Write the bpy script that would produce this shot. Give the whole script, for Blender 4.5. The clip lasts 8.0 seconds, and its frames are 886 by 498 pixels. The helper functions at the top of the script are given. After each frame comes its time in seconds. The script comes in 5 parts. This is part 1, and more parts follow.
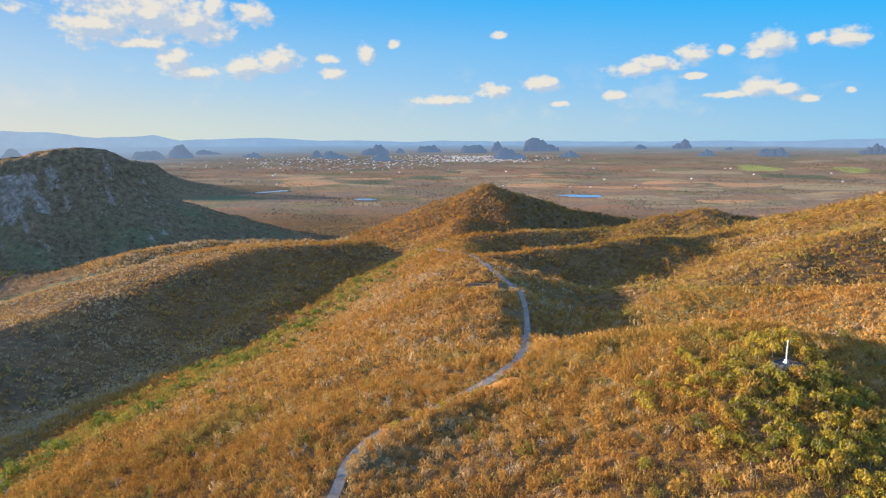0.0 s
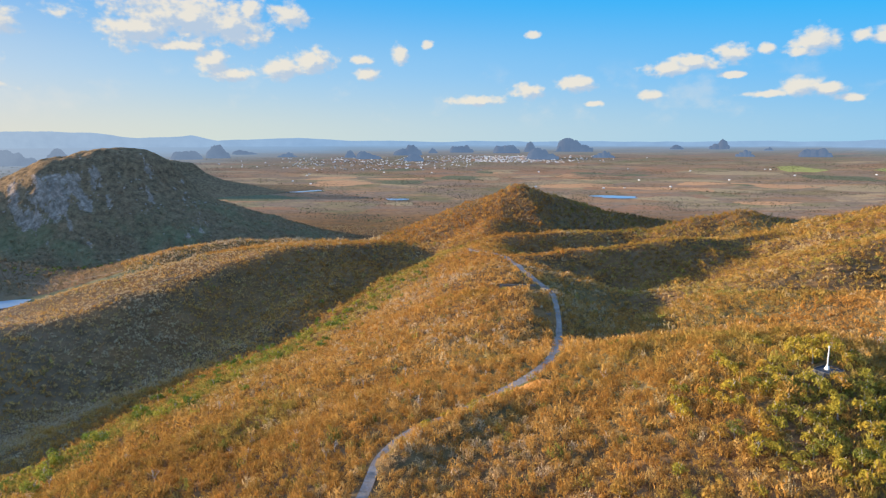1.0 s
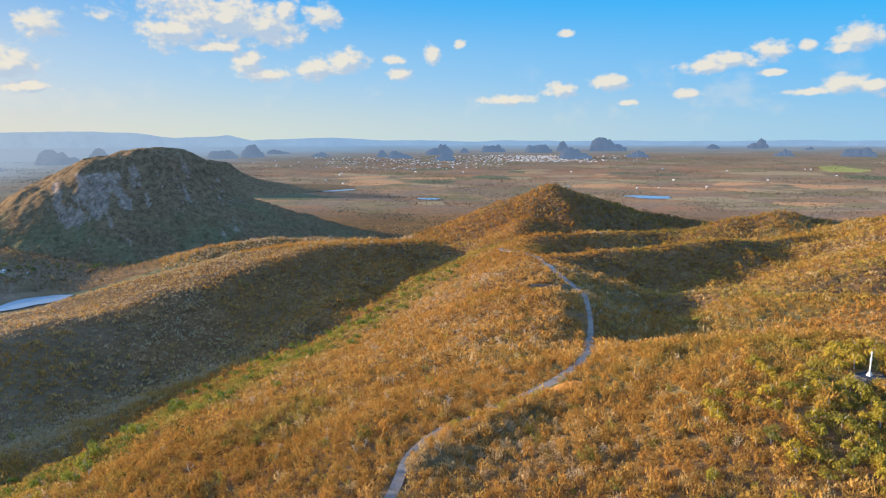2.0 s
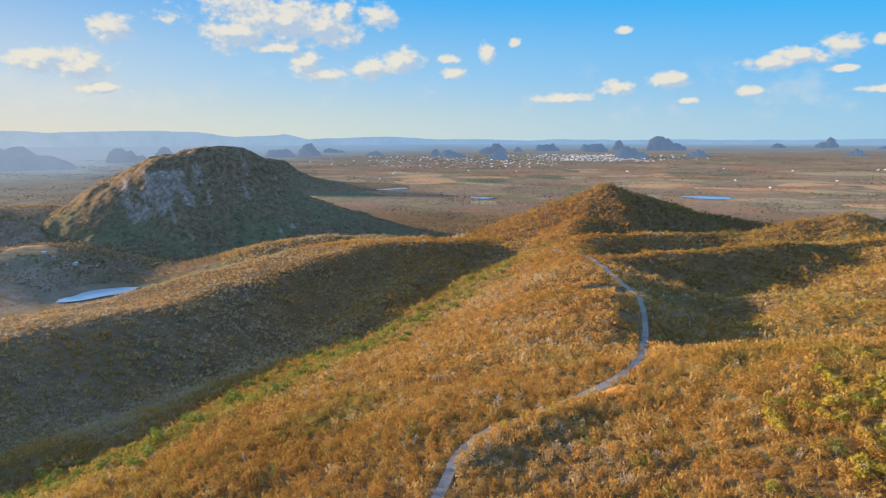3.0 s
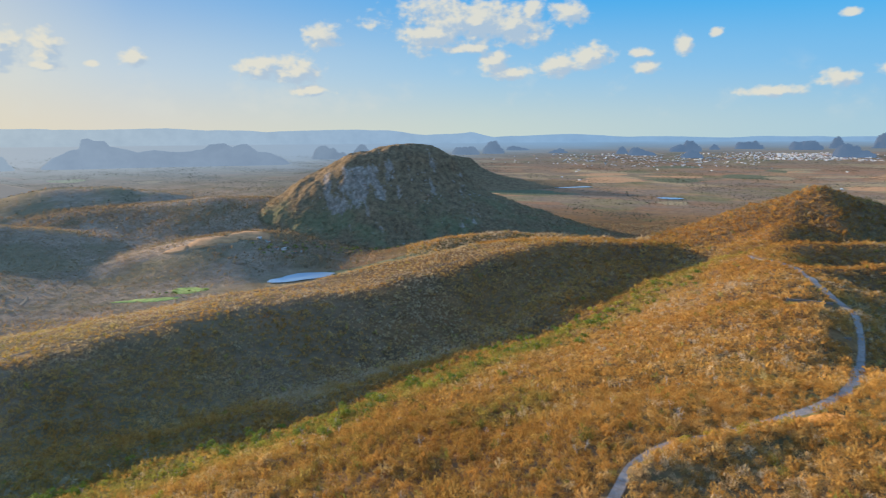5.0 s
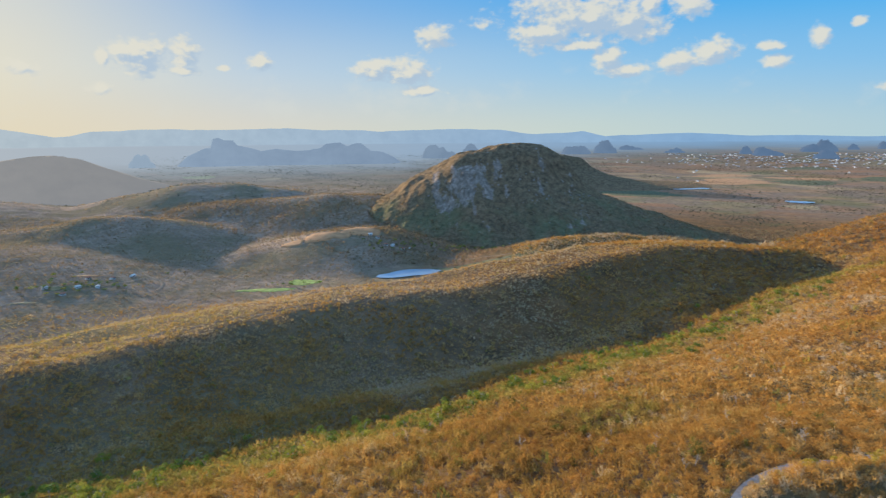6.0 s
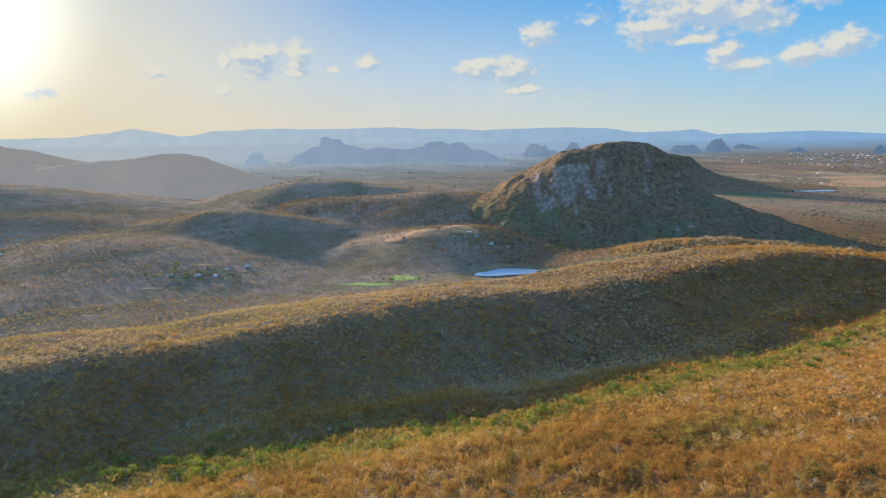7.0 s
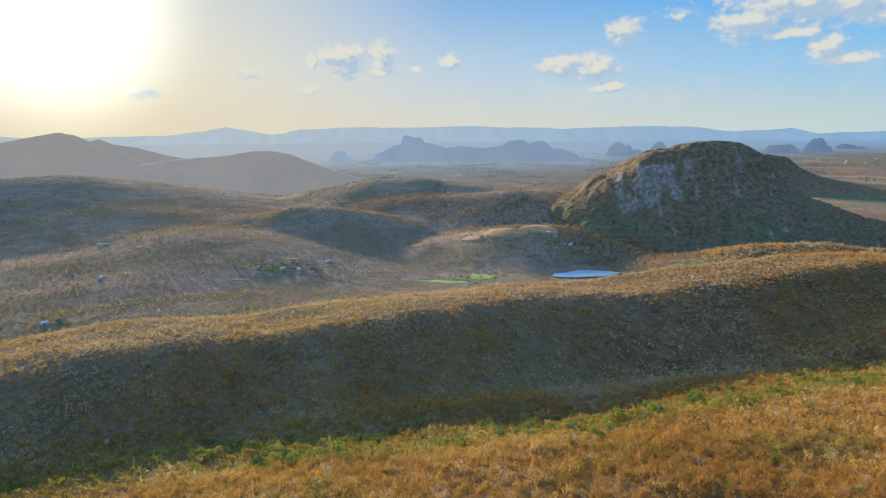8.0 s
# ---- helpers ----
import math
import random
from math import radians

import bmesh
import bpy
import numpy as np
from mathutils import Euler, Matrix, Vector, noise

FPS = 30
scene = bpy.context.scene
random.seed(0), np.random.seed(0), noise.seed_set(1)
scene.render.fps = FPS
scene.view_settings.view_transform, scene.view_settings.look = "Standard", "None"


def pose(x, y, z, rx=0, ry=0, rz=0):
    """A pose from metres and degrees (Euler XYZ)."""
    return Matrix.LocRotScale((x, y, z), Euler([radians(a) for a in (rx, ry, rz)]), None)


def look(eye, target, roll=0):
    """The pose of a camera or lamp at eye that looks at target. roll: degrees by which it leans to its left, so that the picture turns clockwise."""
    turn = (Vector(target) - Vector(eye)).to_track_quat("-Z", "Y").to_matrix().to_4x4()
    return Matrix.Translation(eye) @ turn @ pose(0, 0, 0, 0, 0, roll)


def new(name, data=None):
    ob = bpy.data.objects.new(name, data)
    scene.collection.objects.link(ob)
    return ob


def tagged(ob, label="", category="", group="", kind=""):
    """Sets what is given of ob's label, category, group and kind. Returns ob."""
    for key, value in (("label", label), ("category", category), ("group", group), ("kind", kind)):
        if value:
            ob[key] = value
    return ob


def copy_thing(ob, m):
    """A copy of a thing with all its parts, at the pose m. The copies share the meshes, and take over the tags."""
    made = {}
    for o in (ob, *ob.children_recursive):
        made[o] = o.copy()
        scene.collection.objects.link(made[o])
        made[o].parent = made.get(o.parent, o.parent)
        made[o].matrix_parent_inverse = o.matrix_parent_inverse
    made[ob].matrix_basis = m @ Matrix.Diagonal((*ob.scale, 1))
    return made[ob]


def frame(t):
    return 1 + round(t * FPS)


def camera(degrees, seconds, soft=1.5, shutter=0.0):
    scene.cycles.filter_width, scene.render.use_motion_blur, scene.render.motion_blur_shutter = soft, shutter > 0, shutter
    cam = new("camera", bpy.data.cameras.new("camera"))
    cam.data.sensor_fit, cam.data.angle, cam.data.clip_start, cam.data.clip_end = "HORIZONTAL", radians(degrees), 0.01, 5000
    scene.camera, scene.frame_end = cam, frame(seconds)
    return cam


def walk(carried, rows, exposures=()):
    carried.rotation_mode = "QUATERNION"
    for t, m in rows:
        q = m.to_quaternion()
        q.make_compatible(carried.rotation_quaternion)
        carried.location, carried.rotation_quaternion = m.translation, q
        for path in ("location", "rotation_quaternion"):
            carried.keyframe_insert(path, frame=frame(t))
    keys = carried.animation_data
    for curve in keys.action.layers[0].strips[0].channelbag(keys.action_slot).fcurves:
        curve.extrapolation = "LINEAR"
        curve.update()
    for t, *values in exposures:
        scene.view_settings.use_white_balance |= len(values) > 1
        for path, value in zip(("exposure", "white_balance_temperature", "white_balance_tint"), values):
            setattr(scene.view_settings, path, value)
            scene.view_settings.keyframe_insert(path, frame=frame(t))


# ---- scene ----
# The drone hovers and pans to its left; z = 0 is the plain at the foot of the hills.
EYE = 200.0
cam = camera(69.6, 8.0, 1.25, 0.4)
# seconds, yaw to the left of +y, pitch, roll
PATH = [
    (0.0, 0.0, -9.8, 0.0), (0.5, 1.41, -9.78, 0.05), (1.0, 2.89, -9.78, 0.0), (2.5, 7.67, -9.86, -0.06),
    (3.0, 10.44, -9.91, -0.07), (3.5, 13.9, -9.97, -0.13), (4.0, 17.61, -10.01, -0.15), (5.5, 31.56, -10.08, -0.38),
    (6.0, 36.32, -10.08, -0.4), (6.5, 40.9, -10.11, -0.46), (7.0, 45.3, -10.13, -0.5), (7.5, 49.38, -10.15, -0.48),
    (8.0, 52.38, -10.2, -0.4)]


def aim(yaw, pitch):
    a, e = radians(yaw), radians(pitch)
    return Vector((-math.sin(a) * math.cos(e), math.cos(a) * math.cos(e), math.sin(e)))


walk(cam, [(t, look(Vector((0, 0, EYE)), Vector((0, 0, EYE)) + aim(yaw, pitch), roll)) for t, yaw, pitch, roll in PATH],
     exposures=[(0.0, 2.08, 6350, 9), (4.0, 2.0, 6250, 6), (5.5, 1.92, 6100, 4), (8.0, 1.94, 6000, 4)])

# ---- light: a low evening sun to the left, a clear sky with scattered cumulus ----
SUN_AZ, SUN_EL = 82.6, 9.6      # degrees to the left of +y, degrees up
sun = new("sun", bpy.data.lights.new("sun", "SUN"))
sun.data.energy, sun.data.angle, sun.data.color = 3.25, radians(0.6), (1.0, 0.82, 0.61)
sun.matrix_world = look(Vector((0, 0, 600)), Vector((0, 0, 600)) - aim(SUN_AZ, SUN_EL))

# azimuth, elevation, half width, half height of each cloud, in degrees
CLOUDS_EAST = [
    (-31.9, 3.6, 0.4, 0.3), (-31.3, 7.4, 1.5, 0.66), (-29.4, 7.5, 0.7, 0.46), (-29.0, 3.1, 1.1, 0.3),
    (-27.5, 3.8, 1.2, 0.46), (-26.5, 7.2, 1.7, 1.07), (-25.8, 4.0, 1.5, 0.66), (-25.6, 6.6, 0.8, 0.41),
    (-23.2, 3.5, 1.9, 0.3), (-23.1, 6.9, 0.6, 0.46), (-20.8, 5.0, 0.8, 0.3), (-20.6, 6.7, 1.6, 0.76),
    (-18.3, 6.1, 1.9, 0.66), (-15.9, 5.7, 1.9, 0.66), (-14.7, 3.6, 1.2, 0.46), (-10.1, 3.0, 0.9, 0.25),
    (-8.6, 4.6, 1.8, 0.66), (-4.8, 8.7, 0.7, 0.3), (-4.5, 4.1, 1.4, 0.66), (-0.0, 3.3, 2.3, 0.46),
    (4.2, 8.0, 0.5, 0.36), (6.6, 7.3, 0.7, 0.81), (9.5, 5.5, 1.3, 0.56), (9.9, 6.7, 1.0, 0.46),]
CLOUDS_WEST = [
    (14.1, 6.4, 1.9, 1.22), (16.2, 10.1, 1.7, 1.02), (16.4, 5.9, 2.0, 0.86), (19.0, 10.4, 0.9, 0.71),
    (20.9, 5.3, 1.8, 0.56), (21.0, 9.1, 3.8, 1.63), (21.9, 6.3, 1.4, 0.91), (24.3, 9.5, 6.9, 2.13),
    (24.5, 7.4, 2.3, 0.46), (27.1, 8.5, 3.4, 1.42), (37.0, 8.3, 1.5, 1.12), (38.1, 3.9, 1.8, 0.51),
    (39.2, 5.4, 2.1, 1.12), (42.3, 5.8, 1.7, 1.12), (51.8, 6.1, 1.1, 0.66), (54.6, 5.6, 0.5, 0.25),
    (57.6, 6.6, 1.3, 1.22), (57.7, 5.3, 1.1, 0.41), (60.8, 6.4, 2.1, 1.42), (63.5, 6.1, 0.5, 0.61),
    (63.9, 3.8, 1.0, 0.51), (68.9, 5.1, 1.2, 0.61), (73.9, 4.5, 0.7, 0.2), (77.0, 3.7, 1.4, 0.71),
    (77.2, 6.0, 0.9, 0.36),]

world = bpy.data.worlds.new("world")
scene.world = world
world.use_nodes = True
wt = world.node_tree
wt.nodes.clear()


def sky_node(kind, **values):
    n = wt.nodes.new(kind)
    for key, value in values.items():
        if key == "operation":
            n.operation = value
        else:
            n.inputs[int(key[1:])].default_value = value
    return n


def sky_math(op, a, b=None, c=None):
    n = wt.nodes.new("ShaderNodeMath")
    n.operation = op
    for k, v in enumerate((a, b, c)):
        if v is None:
            continue
        if isinstance(v, (int, float)):
            n.inputs[k].default_value = v
        else:
            wt.links.new(v, n.inputs[k])
    return n.outputs[0]


def sky_mix(fac, a, b):
    n = wt.nodes.new("ShaderNodeMix")
    n.data_type = "RGBA"
    for socket, v in ((n.inputs[0], fac), (n.inputs[6], a), (n.inputs[7], b)):
        if isinstance(v, (int, float, tuple)):
            socket.default_value = v
        else:
            wt.links.new(v, socket)
    return n.outputs[2]


def sky_step(value, low, high):
    n = wt.nodes.new("ShaderNodeMapRange")
    n.interpolation_type = "SMOOTHSTEP"
    wt.links.new(value, n.inputs[0])
    n.inputs[1].default_value, n.inputs[2].default_value = low, high
    return n.outputs[0]


sky = wt.nodes.new("ShaderNodeTexSky")
sky.sky_type, sky.sun_disc = "NISHITA", False
sky.sun_elevation, sky.sun_rotation = radians(SUN_EL), radians(-SUN_AZ)
sky.altitude, sky.air_density, sky.dust_density, sky.ozone_density = 300, 1.0, 1.2, 3.0
coords = wt.nodes.new("ShaderNodeTexCoord")
parts_xyz = wt.nodes.new("ShaderNodeSeparateXYZ")
wt.links.new(coords.outputs["Generated"], parts_xyz.inputs[0])
wx, wy, wz = parts_xyz.outputs
azimuth = sky_math("MULTIPLY", sky_math("ARCTAN2", sky_math("MULTIPLY", wx, -1.0), wy), 57.2958)
height = sky_math("MULTIPLY", sky_math("ARCSINE", wz), 57.2958)
plane = wt.nodes.new("ShaderNodeCombineXYZ")
wt.links.new(azimuth, plane.inputs[0])
wt.links.new(sky_math("MULTIPLY", height, 1.35), plane.inputs[1])


def sky_noise(scale, shift=(0, 0, 0), detail=6.0, rough=0.58):
    move = wt.nodes.new("ShaderNodeVectorMath")
    move.operation = "ADD"
    wt.links.new(plane.outputs[0], move.inputs[0])
    move.inputs[1].default_value = shift
    n = wt.nodes.new("ShaderNodeTexNoise")
    wt.links.new(move.outputs[0], n.inputs["Vector"])
    n.inputs["Scale"].default_value, n.inputs["Detail"].default_value, n.inputs["Roughness"].default_value = scale, detail, rough
    return n.outputs[0]


def cloud_body(shift):
    """How deep a direction lies inside the nearest cloud, with ragged edges."""
    move = wt.nodes.new("ShaderNodeVectorMath")
    move.operation = "ADD"
    wt.links.new(plane.outputs[0], move.inputs[0])
    move.inputs[1].default_value = (*shift, 0)
    nearest = 9.0
    for a, e, w, h in CLOUDS_EAST + CLOUDS_WEST:
        off = wt.nodes.new("ShaderNodeVectorMath")
        off.operation = "SUBTRACT"
        wt.links.new(move.outputs[0], off.inputs[0])
        off.inputs[1].default_value = (a, e * 1.35, 0)
        scaled = wt.nodes.new("ShaderNodeVectorMath")
        scaled.operation = "MULTIPLY"
        wt.links.new(off.outputs[0], scaled.inputs[0])
        scaled.inputs[1].default_value = (1 / w, 1 / h / 1.35, 0)
        size = wt.nodes.new("ShaderNodeVectorMath")
        size.operation = "LENGTH"
        wt.links.new(scaled.outputs[0], size.inputs[0])
        nearest = sky_math("MINIMUM", nearest, size.outputs["Value"])
    puffs = sky_math("ADD", sky_math("MULTIPLY", sky_noise(0.5, (*shift, 0), 3.0, 0.55), 1.25), sky_math("MULTIPLY", sky_noise(1.5, (*shift, 4), 5.0, 0.5), 0.75))
    return sky_math("SUBTRACT", sky_math("MULTIPLY_ADD", puffs, 1.5, -0.36), nearest)


body = cloud_body((0.0, 0.0))
sun_side = cloud_body((0.55, 0.75))
cover = sky_step(body, -0.12, 0.62)
wisps = sky_math("MULTIPLY", sky_step(sky_noise(0.22, (7, 3, 1), 5.0), 0.5, 0.72), sky_math("MULTIPLY", sky_step(height, 0.5, 2.5), sky_step(height, 7.0, 4.0)))
shade = sky_math("SUBTRACT", sky_math("SUBTRACT", body, sun_side), sky_math("MULTIPLY", sky_step(body, 0.2, 0.9), 0.12))
LEVEL = 1.505   # display white in the units of the sky texture


def tone(r, g, b):
    return (r * LEVEL, g * LEVEL, b * LEVEL, 1)


def sky_ramp(fac, *stops):
    n = wt.nodes.new("ShaderNodeValToRGB")
    wt.links.new(fac, n.inputs[0])
    while len(n.color_ramp.elements) < len(stops):
        n.color_ramp.elements.new(0.5)
    for e, (p, c) in zip(n.color_ramp.elements, stops):
        e.position, e.color = p, tone(*c)
    return n.outputs[0]


cloud_colour = sky_mix(sky_step(shade, -0.34, 0.42), tone(0.54, 0.63, 0.75), tone(0.94, 0.85, 0.71))

# the milky evening air along the horizon, warmest towards the sun, and the bright air about the sun itself
toward = wt.nodes.new("ShaderNodeVectorMath")
toward.operation = "DOT_PRODUCT"
wt.links.new(coords.outputs["Generated"], toward.inputs[0])
toward.inputs[1].default_value = aim(SUN_AZ, SUN_EL)
cosine = toward.outputs["Value"]
angle = sky_math("DIVIDE", sky_math("ARCCOSINE", sky_math("MINIMUM", cosine, 0.99999)), math.pi)
upper = sky_ramp(angle, (0.0, (1.0, 0.9, 0.75)), (0.085, (0.72, 0.73, 0.74)), (0.17, (0.29, 0.51, 0.84)), (0.33, (0.09, 0.46, 0.94)), (0.66, (0.0, 0.47, 1.0)), (0.8, (0.22, 0.50, 0.95)), (1.0, (0.30, 0.52, 0.92)))
middle = sky_ramp(angle, (0.0, (1.0, 0.9, 0.7)), (0.06, (0.97, 0.85, 0.66)), (0.17, (0.66, 0.74, 0.82)), (0.33, (0.42, 0.66, 0.88)), (0.66, (0.14, 0.53, 0.96)), (0.8, (0.5, 0.68, 0.95)), (1.0, (0.6, 0.7, 0.9)))
lower = sky_ramp(angle, (0.0, (1.0, 0.82, 0.5)), (0.06, (0.98, 0.80, 0.55)), (0.17, (0.86, 0.77, 0.65)), (0.33, (0.70, 0.76, 0.70)), (0.66, (0.33, 0.62, 0.86)), (0.8, (0.7, 0.7, 0.8)), (1.0, (0.85, 0.72, 0.78)))
low_sky = sky_mix(sky_step(height, 0.0, 6.0), lower, sky_mix(sky_step(height, 4.0, 13.0), middle, upper))
tinted = wt.nodes.new("ShaderNodeMix")
tinted.data_type, tinted.blend_type = "RGBA", "MULTIPLY"
tinted.inputs[0].default_value = 1.0
wt.links.new(sky.outputs[0], tinted.inputs[6])
tinted.inputs[7].default_value = (1.62, 1.52, 1.6, 1)
base_sky = sky_mix(sky_step(height, 14.0, 45.0), low_sky, tinted.outputs[2])
base_sky = sky_mix(sky_math("MULTIPLY", wisps, 0.3), base_sky, tone(0.86, 0.82, 0.74))
base_sky = sky_mix(sky_math("MULTIPLY", cover, 0.9), base_sky, cloud_colour)
glow = sky_math("POWER", sky_step(angle, 13.0 / 180, 1.0 / 180), 1.6)
base_sky = sky_mix(glow, base_sky, tone(2.2, 2.0, 1.6))
background = wt.nodes.new("ShaderNodeBackground")
wt.links.new(base_sky, background.inputs[0])
background.inputs[1].default_value = 0.15
wt.links.new(background.outputs[0], wt.nodes.new("ShaderNodeOutputWorld").inputs[0])

# ---- materials ----
class Nodes:
    """A material and short ways to wire its nodes."""

    def __init__(self, name):
        self.mat = bpy.data.materials.new(name)
        self.mat.use_nodes = True
        self.tree = self.mat.node_tree
        self.tree.nodes.clear()
        self.where = self.tree.nodes.new("ShaderNodeNewGeometry").outputs["Position"]

    def put(self, socket, v):
        if v is None:
            return
        if isinstance(v, (int, float)):
            socket.default_value = v
        elif isinstance(v, tuple):
            socket.default_value = (*v, 1) if len(v) == 3 and socket.type == "RGBA" else v
        else:
            self.tree.links.new(v, socket)

    def noise(self, scale, detail=4.0, rough=0.55, vector=None, stretch=None, distort=0.0):
        vector = vector or self.where
        if stretch:
            m = self.tree.nodes.new("ShaderNodeVectorMath")
            m.operation = "MULTIPLY"
            self.put(m.inputs[0], vector)
            m.inputs[1].default_value = stretch
            vector = m.outputs[0]
        n = self.tree.nodes.new("ShaderNodeTexNoise")
        self.put(n.inputs["Vector"], vector)
        n.inputs["Scale"].default_value, n.inputs["Detail"].default_value = scale, detail
        n.inputs["Roughness"].default_value, n.inputs["Distortion"].default_value = rough, distort
        return n.outputs[0]

    def cells(self, scale, feature="F1", out="Color", stretch=None, vector=None):
        n = self.tree.nodes.new("ShaderNodeTexVoronoi")
        n.feature = feature
        vector = vector or self.where
        if stretch:
            m = self.tree.nodes.new("ShaderNodeVectorMath")
            m.operation = "MULTIPLY"
            self.put(m.inputs[0], vector)
            m.inputs[1].default_value = stretch
            vector = m.outputs[0]
        self.put(n.inputs["Vector"], vector)
        n.inputs["Scale"].default_value = scale
        return n.outputs[out]

    def step(self, v, low, high):
        n = self.tree.nodes.new("ShaderNodeMapRange")
        n.interpolation_type = "SMOOTHSTEP"
        self.put(n.inputs[0], v)
        n.inputs[1].default_value, n.inputs[2].default_value = low, high
        return n.outputs[0]

    def math(self, op, a, b=None, c=None):
        n = self.tree.nodes.new("ShaderNodeMath")
        n.operation = op
        for k, v in enumerate((a, b, c)):
            self.put(n.inputs[k], v)
        return n.outputs[0]

    def mix(self, fac, a, b, blend="MIX"):
        n = self.tree.nodes.new("ShaderNodeMix")
        n.data_type, n.blend_type = "RGBA", blend
        for k, v in ((0, fac), (6, a), (7, b)):
            self.put(n.inputs[k], v)
        return n.outputs[2]

    def ramp(self, fac, *stops):
        n = self.tree.nodes.new("ShaderNodeValToRGB")
        self.put(n.inputs[0], fac)
        while len(n.color_ramp.elements) < len(stops):
            n.color_ramp.elements.new(0.5)
        for e, (p, c) in zip(n.color_ramp.elements, stops):
            e.position, e.color = p, (*c, 1)
        return n.outputs[0]

    def attribute(self, name):
        n = self.tree.nodes.new("ShaderNodeAttribute")
        n.attribute_name = name
        return n.outputs["Fac"]

    def axis(self, which, vector=None):
        n = self.tree.nodes.new("ShaderNodeSeparateXYZ")
        self.put(n.inputs[0], vector or self.where)
        return n.outputs[which]

    def random(self):
        return self.tree.nodes.new("ShaderNodeObjectInfo").outputs["Random"]

    def island(self):
        return self.tree.nodes.new("ShaderNodeNewGeometry").outputs["Random Per Island"]

    def normal(self):
        return self.tree.nodes.new("ShaderNodeNewGeometry").outputs["True Normal"]

    def finish(self, colour, rough=0.9, bump=None, depth=1.0, metal=0.0, gloss=0.3, through_light=None, glow=None):
        p = self.tree.nodes.new("ShaderNodeBsdfPrincipled")
        self.put(p.inputs["Base Color"], colour)
        self.put(p.inputs["Roughness"], rough)
        p.inputs["Metallic"].default_value = metal
        p.inputs["Specular IOR Level"].default_value = gloss
        if glow is not None:
            self.put(p.inputs["Emission Color"], glow)
            p.inputs["Emission Strength"].default_value = 0.225
        if bump is not None:
            b = self.tree.nodes.new("ShaderNodeBump")
            b.inputs["Distance"].default_value = depth
            self.put(b.inputs["Height"], bump)
            self.tree.links.new(b.outputs[0], p.inputs["Normal"])
        last = p.outputs[0]
        if through_light:
            t = self.tree.nodes.new("ShaderNodeBsdfTranslucent")
            self.put(t.inputs[0], colour)
            m = self.tree.nodes.new("ShaderNodeMixShader")
            m.inputs[0].default_value = through_light
            self.tree.links.new(last, m.inputs[1])
            self.tree.links.new(t.outputs[0], m.inputs[2])
            last = m.outputs[0]
        self.tree.links.new(last, self.tree.nodes.new("ShaderNodeOutputMaterial").inputs[0])
        return self.mat


def ground_material():
    n = Nodes("dry_ground")
    grain, patch, wide = n.noise(0.35, 5), n.noise(0.02, 5), n.noise(0.0032, 4)
    soil = n.ramp(grain, (0.25, (0.14, 0.07, 0.03)), (0.55, (0.21, 0.112, 0.048)), (0.8, (0.28, 0.16, 0.075)))
    brush = n.ramp(n.noise(0.11, 6, 0.7), (0.3, (0.10, 0.06, 0.03)), (0.6, (0.185, 0.11, 0.055)), (0.8, (0.26, 0.165, 0.085)))
    colour = n.mix(n.step(patch, 0.4, 0.6), soil, brush)
    plots = n.axis(0, n.cells(0.006, stretch=(0.55, 1.0, 0.0)))
    fields = n.ramp(plots, (0.1, (0.38, 0.19, 0.10)), (0.35, (0.29, 0.172, 0.098)), (0.55, (0.43, 0.235, 0.118)), (0.75, (0.25, 0.19, 0.10)), (0.92, (0.46, 0.305, 0.155)))
    tufts = n.ramp(n.noise(0.055, 7, 0.72), (0.36, (0.58, 0.58, 0.58)), (0.62, (1.0, 1.0, 1.0)))
    brushland = n.ramp(n.noise(0.045, 9, 0.75), (0.3, (0.20, 0.14, 0.09)), (0.55, (0.355, 0.25, 0.165)), (0.75, (0.44, 0.315, 0.21)))
    distance = n.tree.nodes.new("ShaderNodeVectorMath")
    distance.operation = "LENGTH"
    n.put(distance.inputs[0], n.where)
    plain = n.step(distance.outputs["Value"], 1500.0, 2000.0)
    streaks = n.noise(0.012, 8, 0.7, stretch=(0.35, 1.0, 1.0))
    fields = n.mix(n.step(streaks, 0.42, 0.6), fields, n.mix(n.noise(0.05, 6, 0.7), (0.15, 0.115, 0.075), (0.40, 0.26, 0.17)))
    open_land = n.math("SUBTRACT", 1.0, n.attribute("cover"))
    colour = n.mix(n.math("MULTIPLY", n.math("MULTIPLY", plain, 0.85), open_land), colour, fields)
    colour = n.mix(n.step(wide, 0.52, 0.68), colour, n.mix(0.5, colour, (0.15, 0.155, 0.06)))
    colour = n.mix(0.7, colour, tufts, "MULTIPLY")
    thick = n.mix(n.noise(0.09, 8, 0.75), (0.13, 0.105, 0.055), (0.30, 0.225, 0.125))
    brushland = n.mix(n.math("MULTIPLY", n.step(n.noise(0.011, 7, 0.68, stretch=(1.0, 0.6, 1.0)), 0.42, 0.6), 0.8), brushland, thick)
    colour = n.mix(n.math("MULTIPLY", n.attribute("cover"), 0.92), colour, brushland)
    canopy = n.math("MULTIPLY", n.noise(0.16, 6, 0.7), n.math("MULTIPLY_ADD", n.attribute("cover"), 4.2, 0.8))
    return n.finish(colour, 1.0, canopy, 1.0, gloss=0.0)


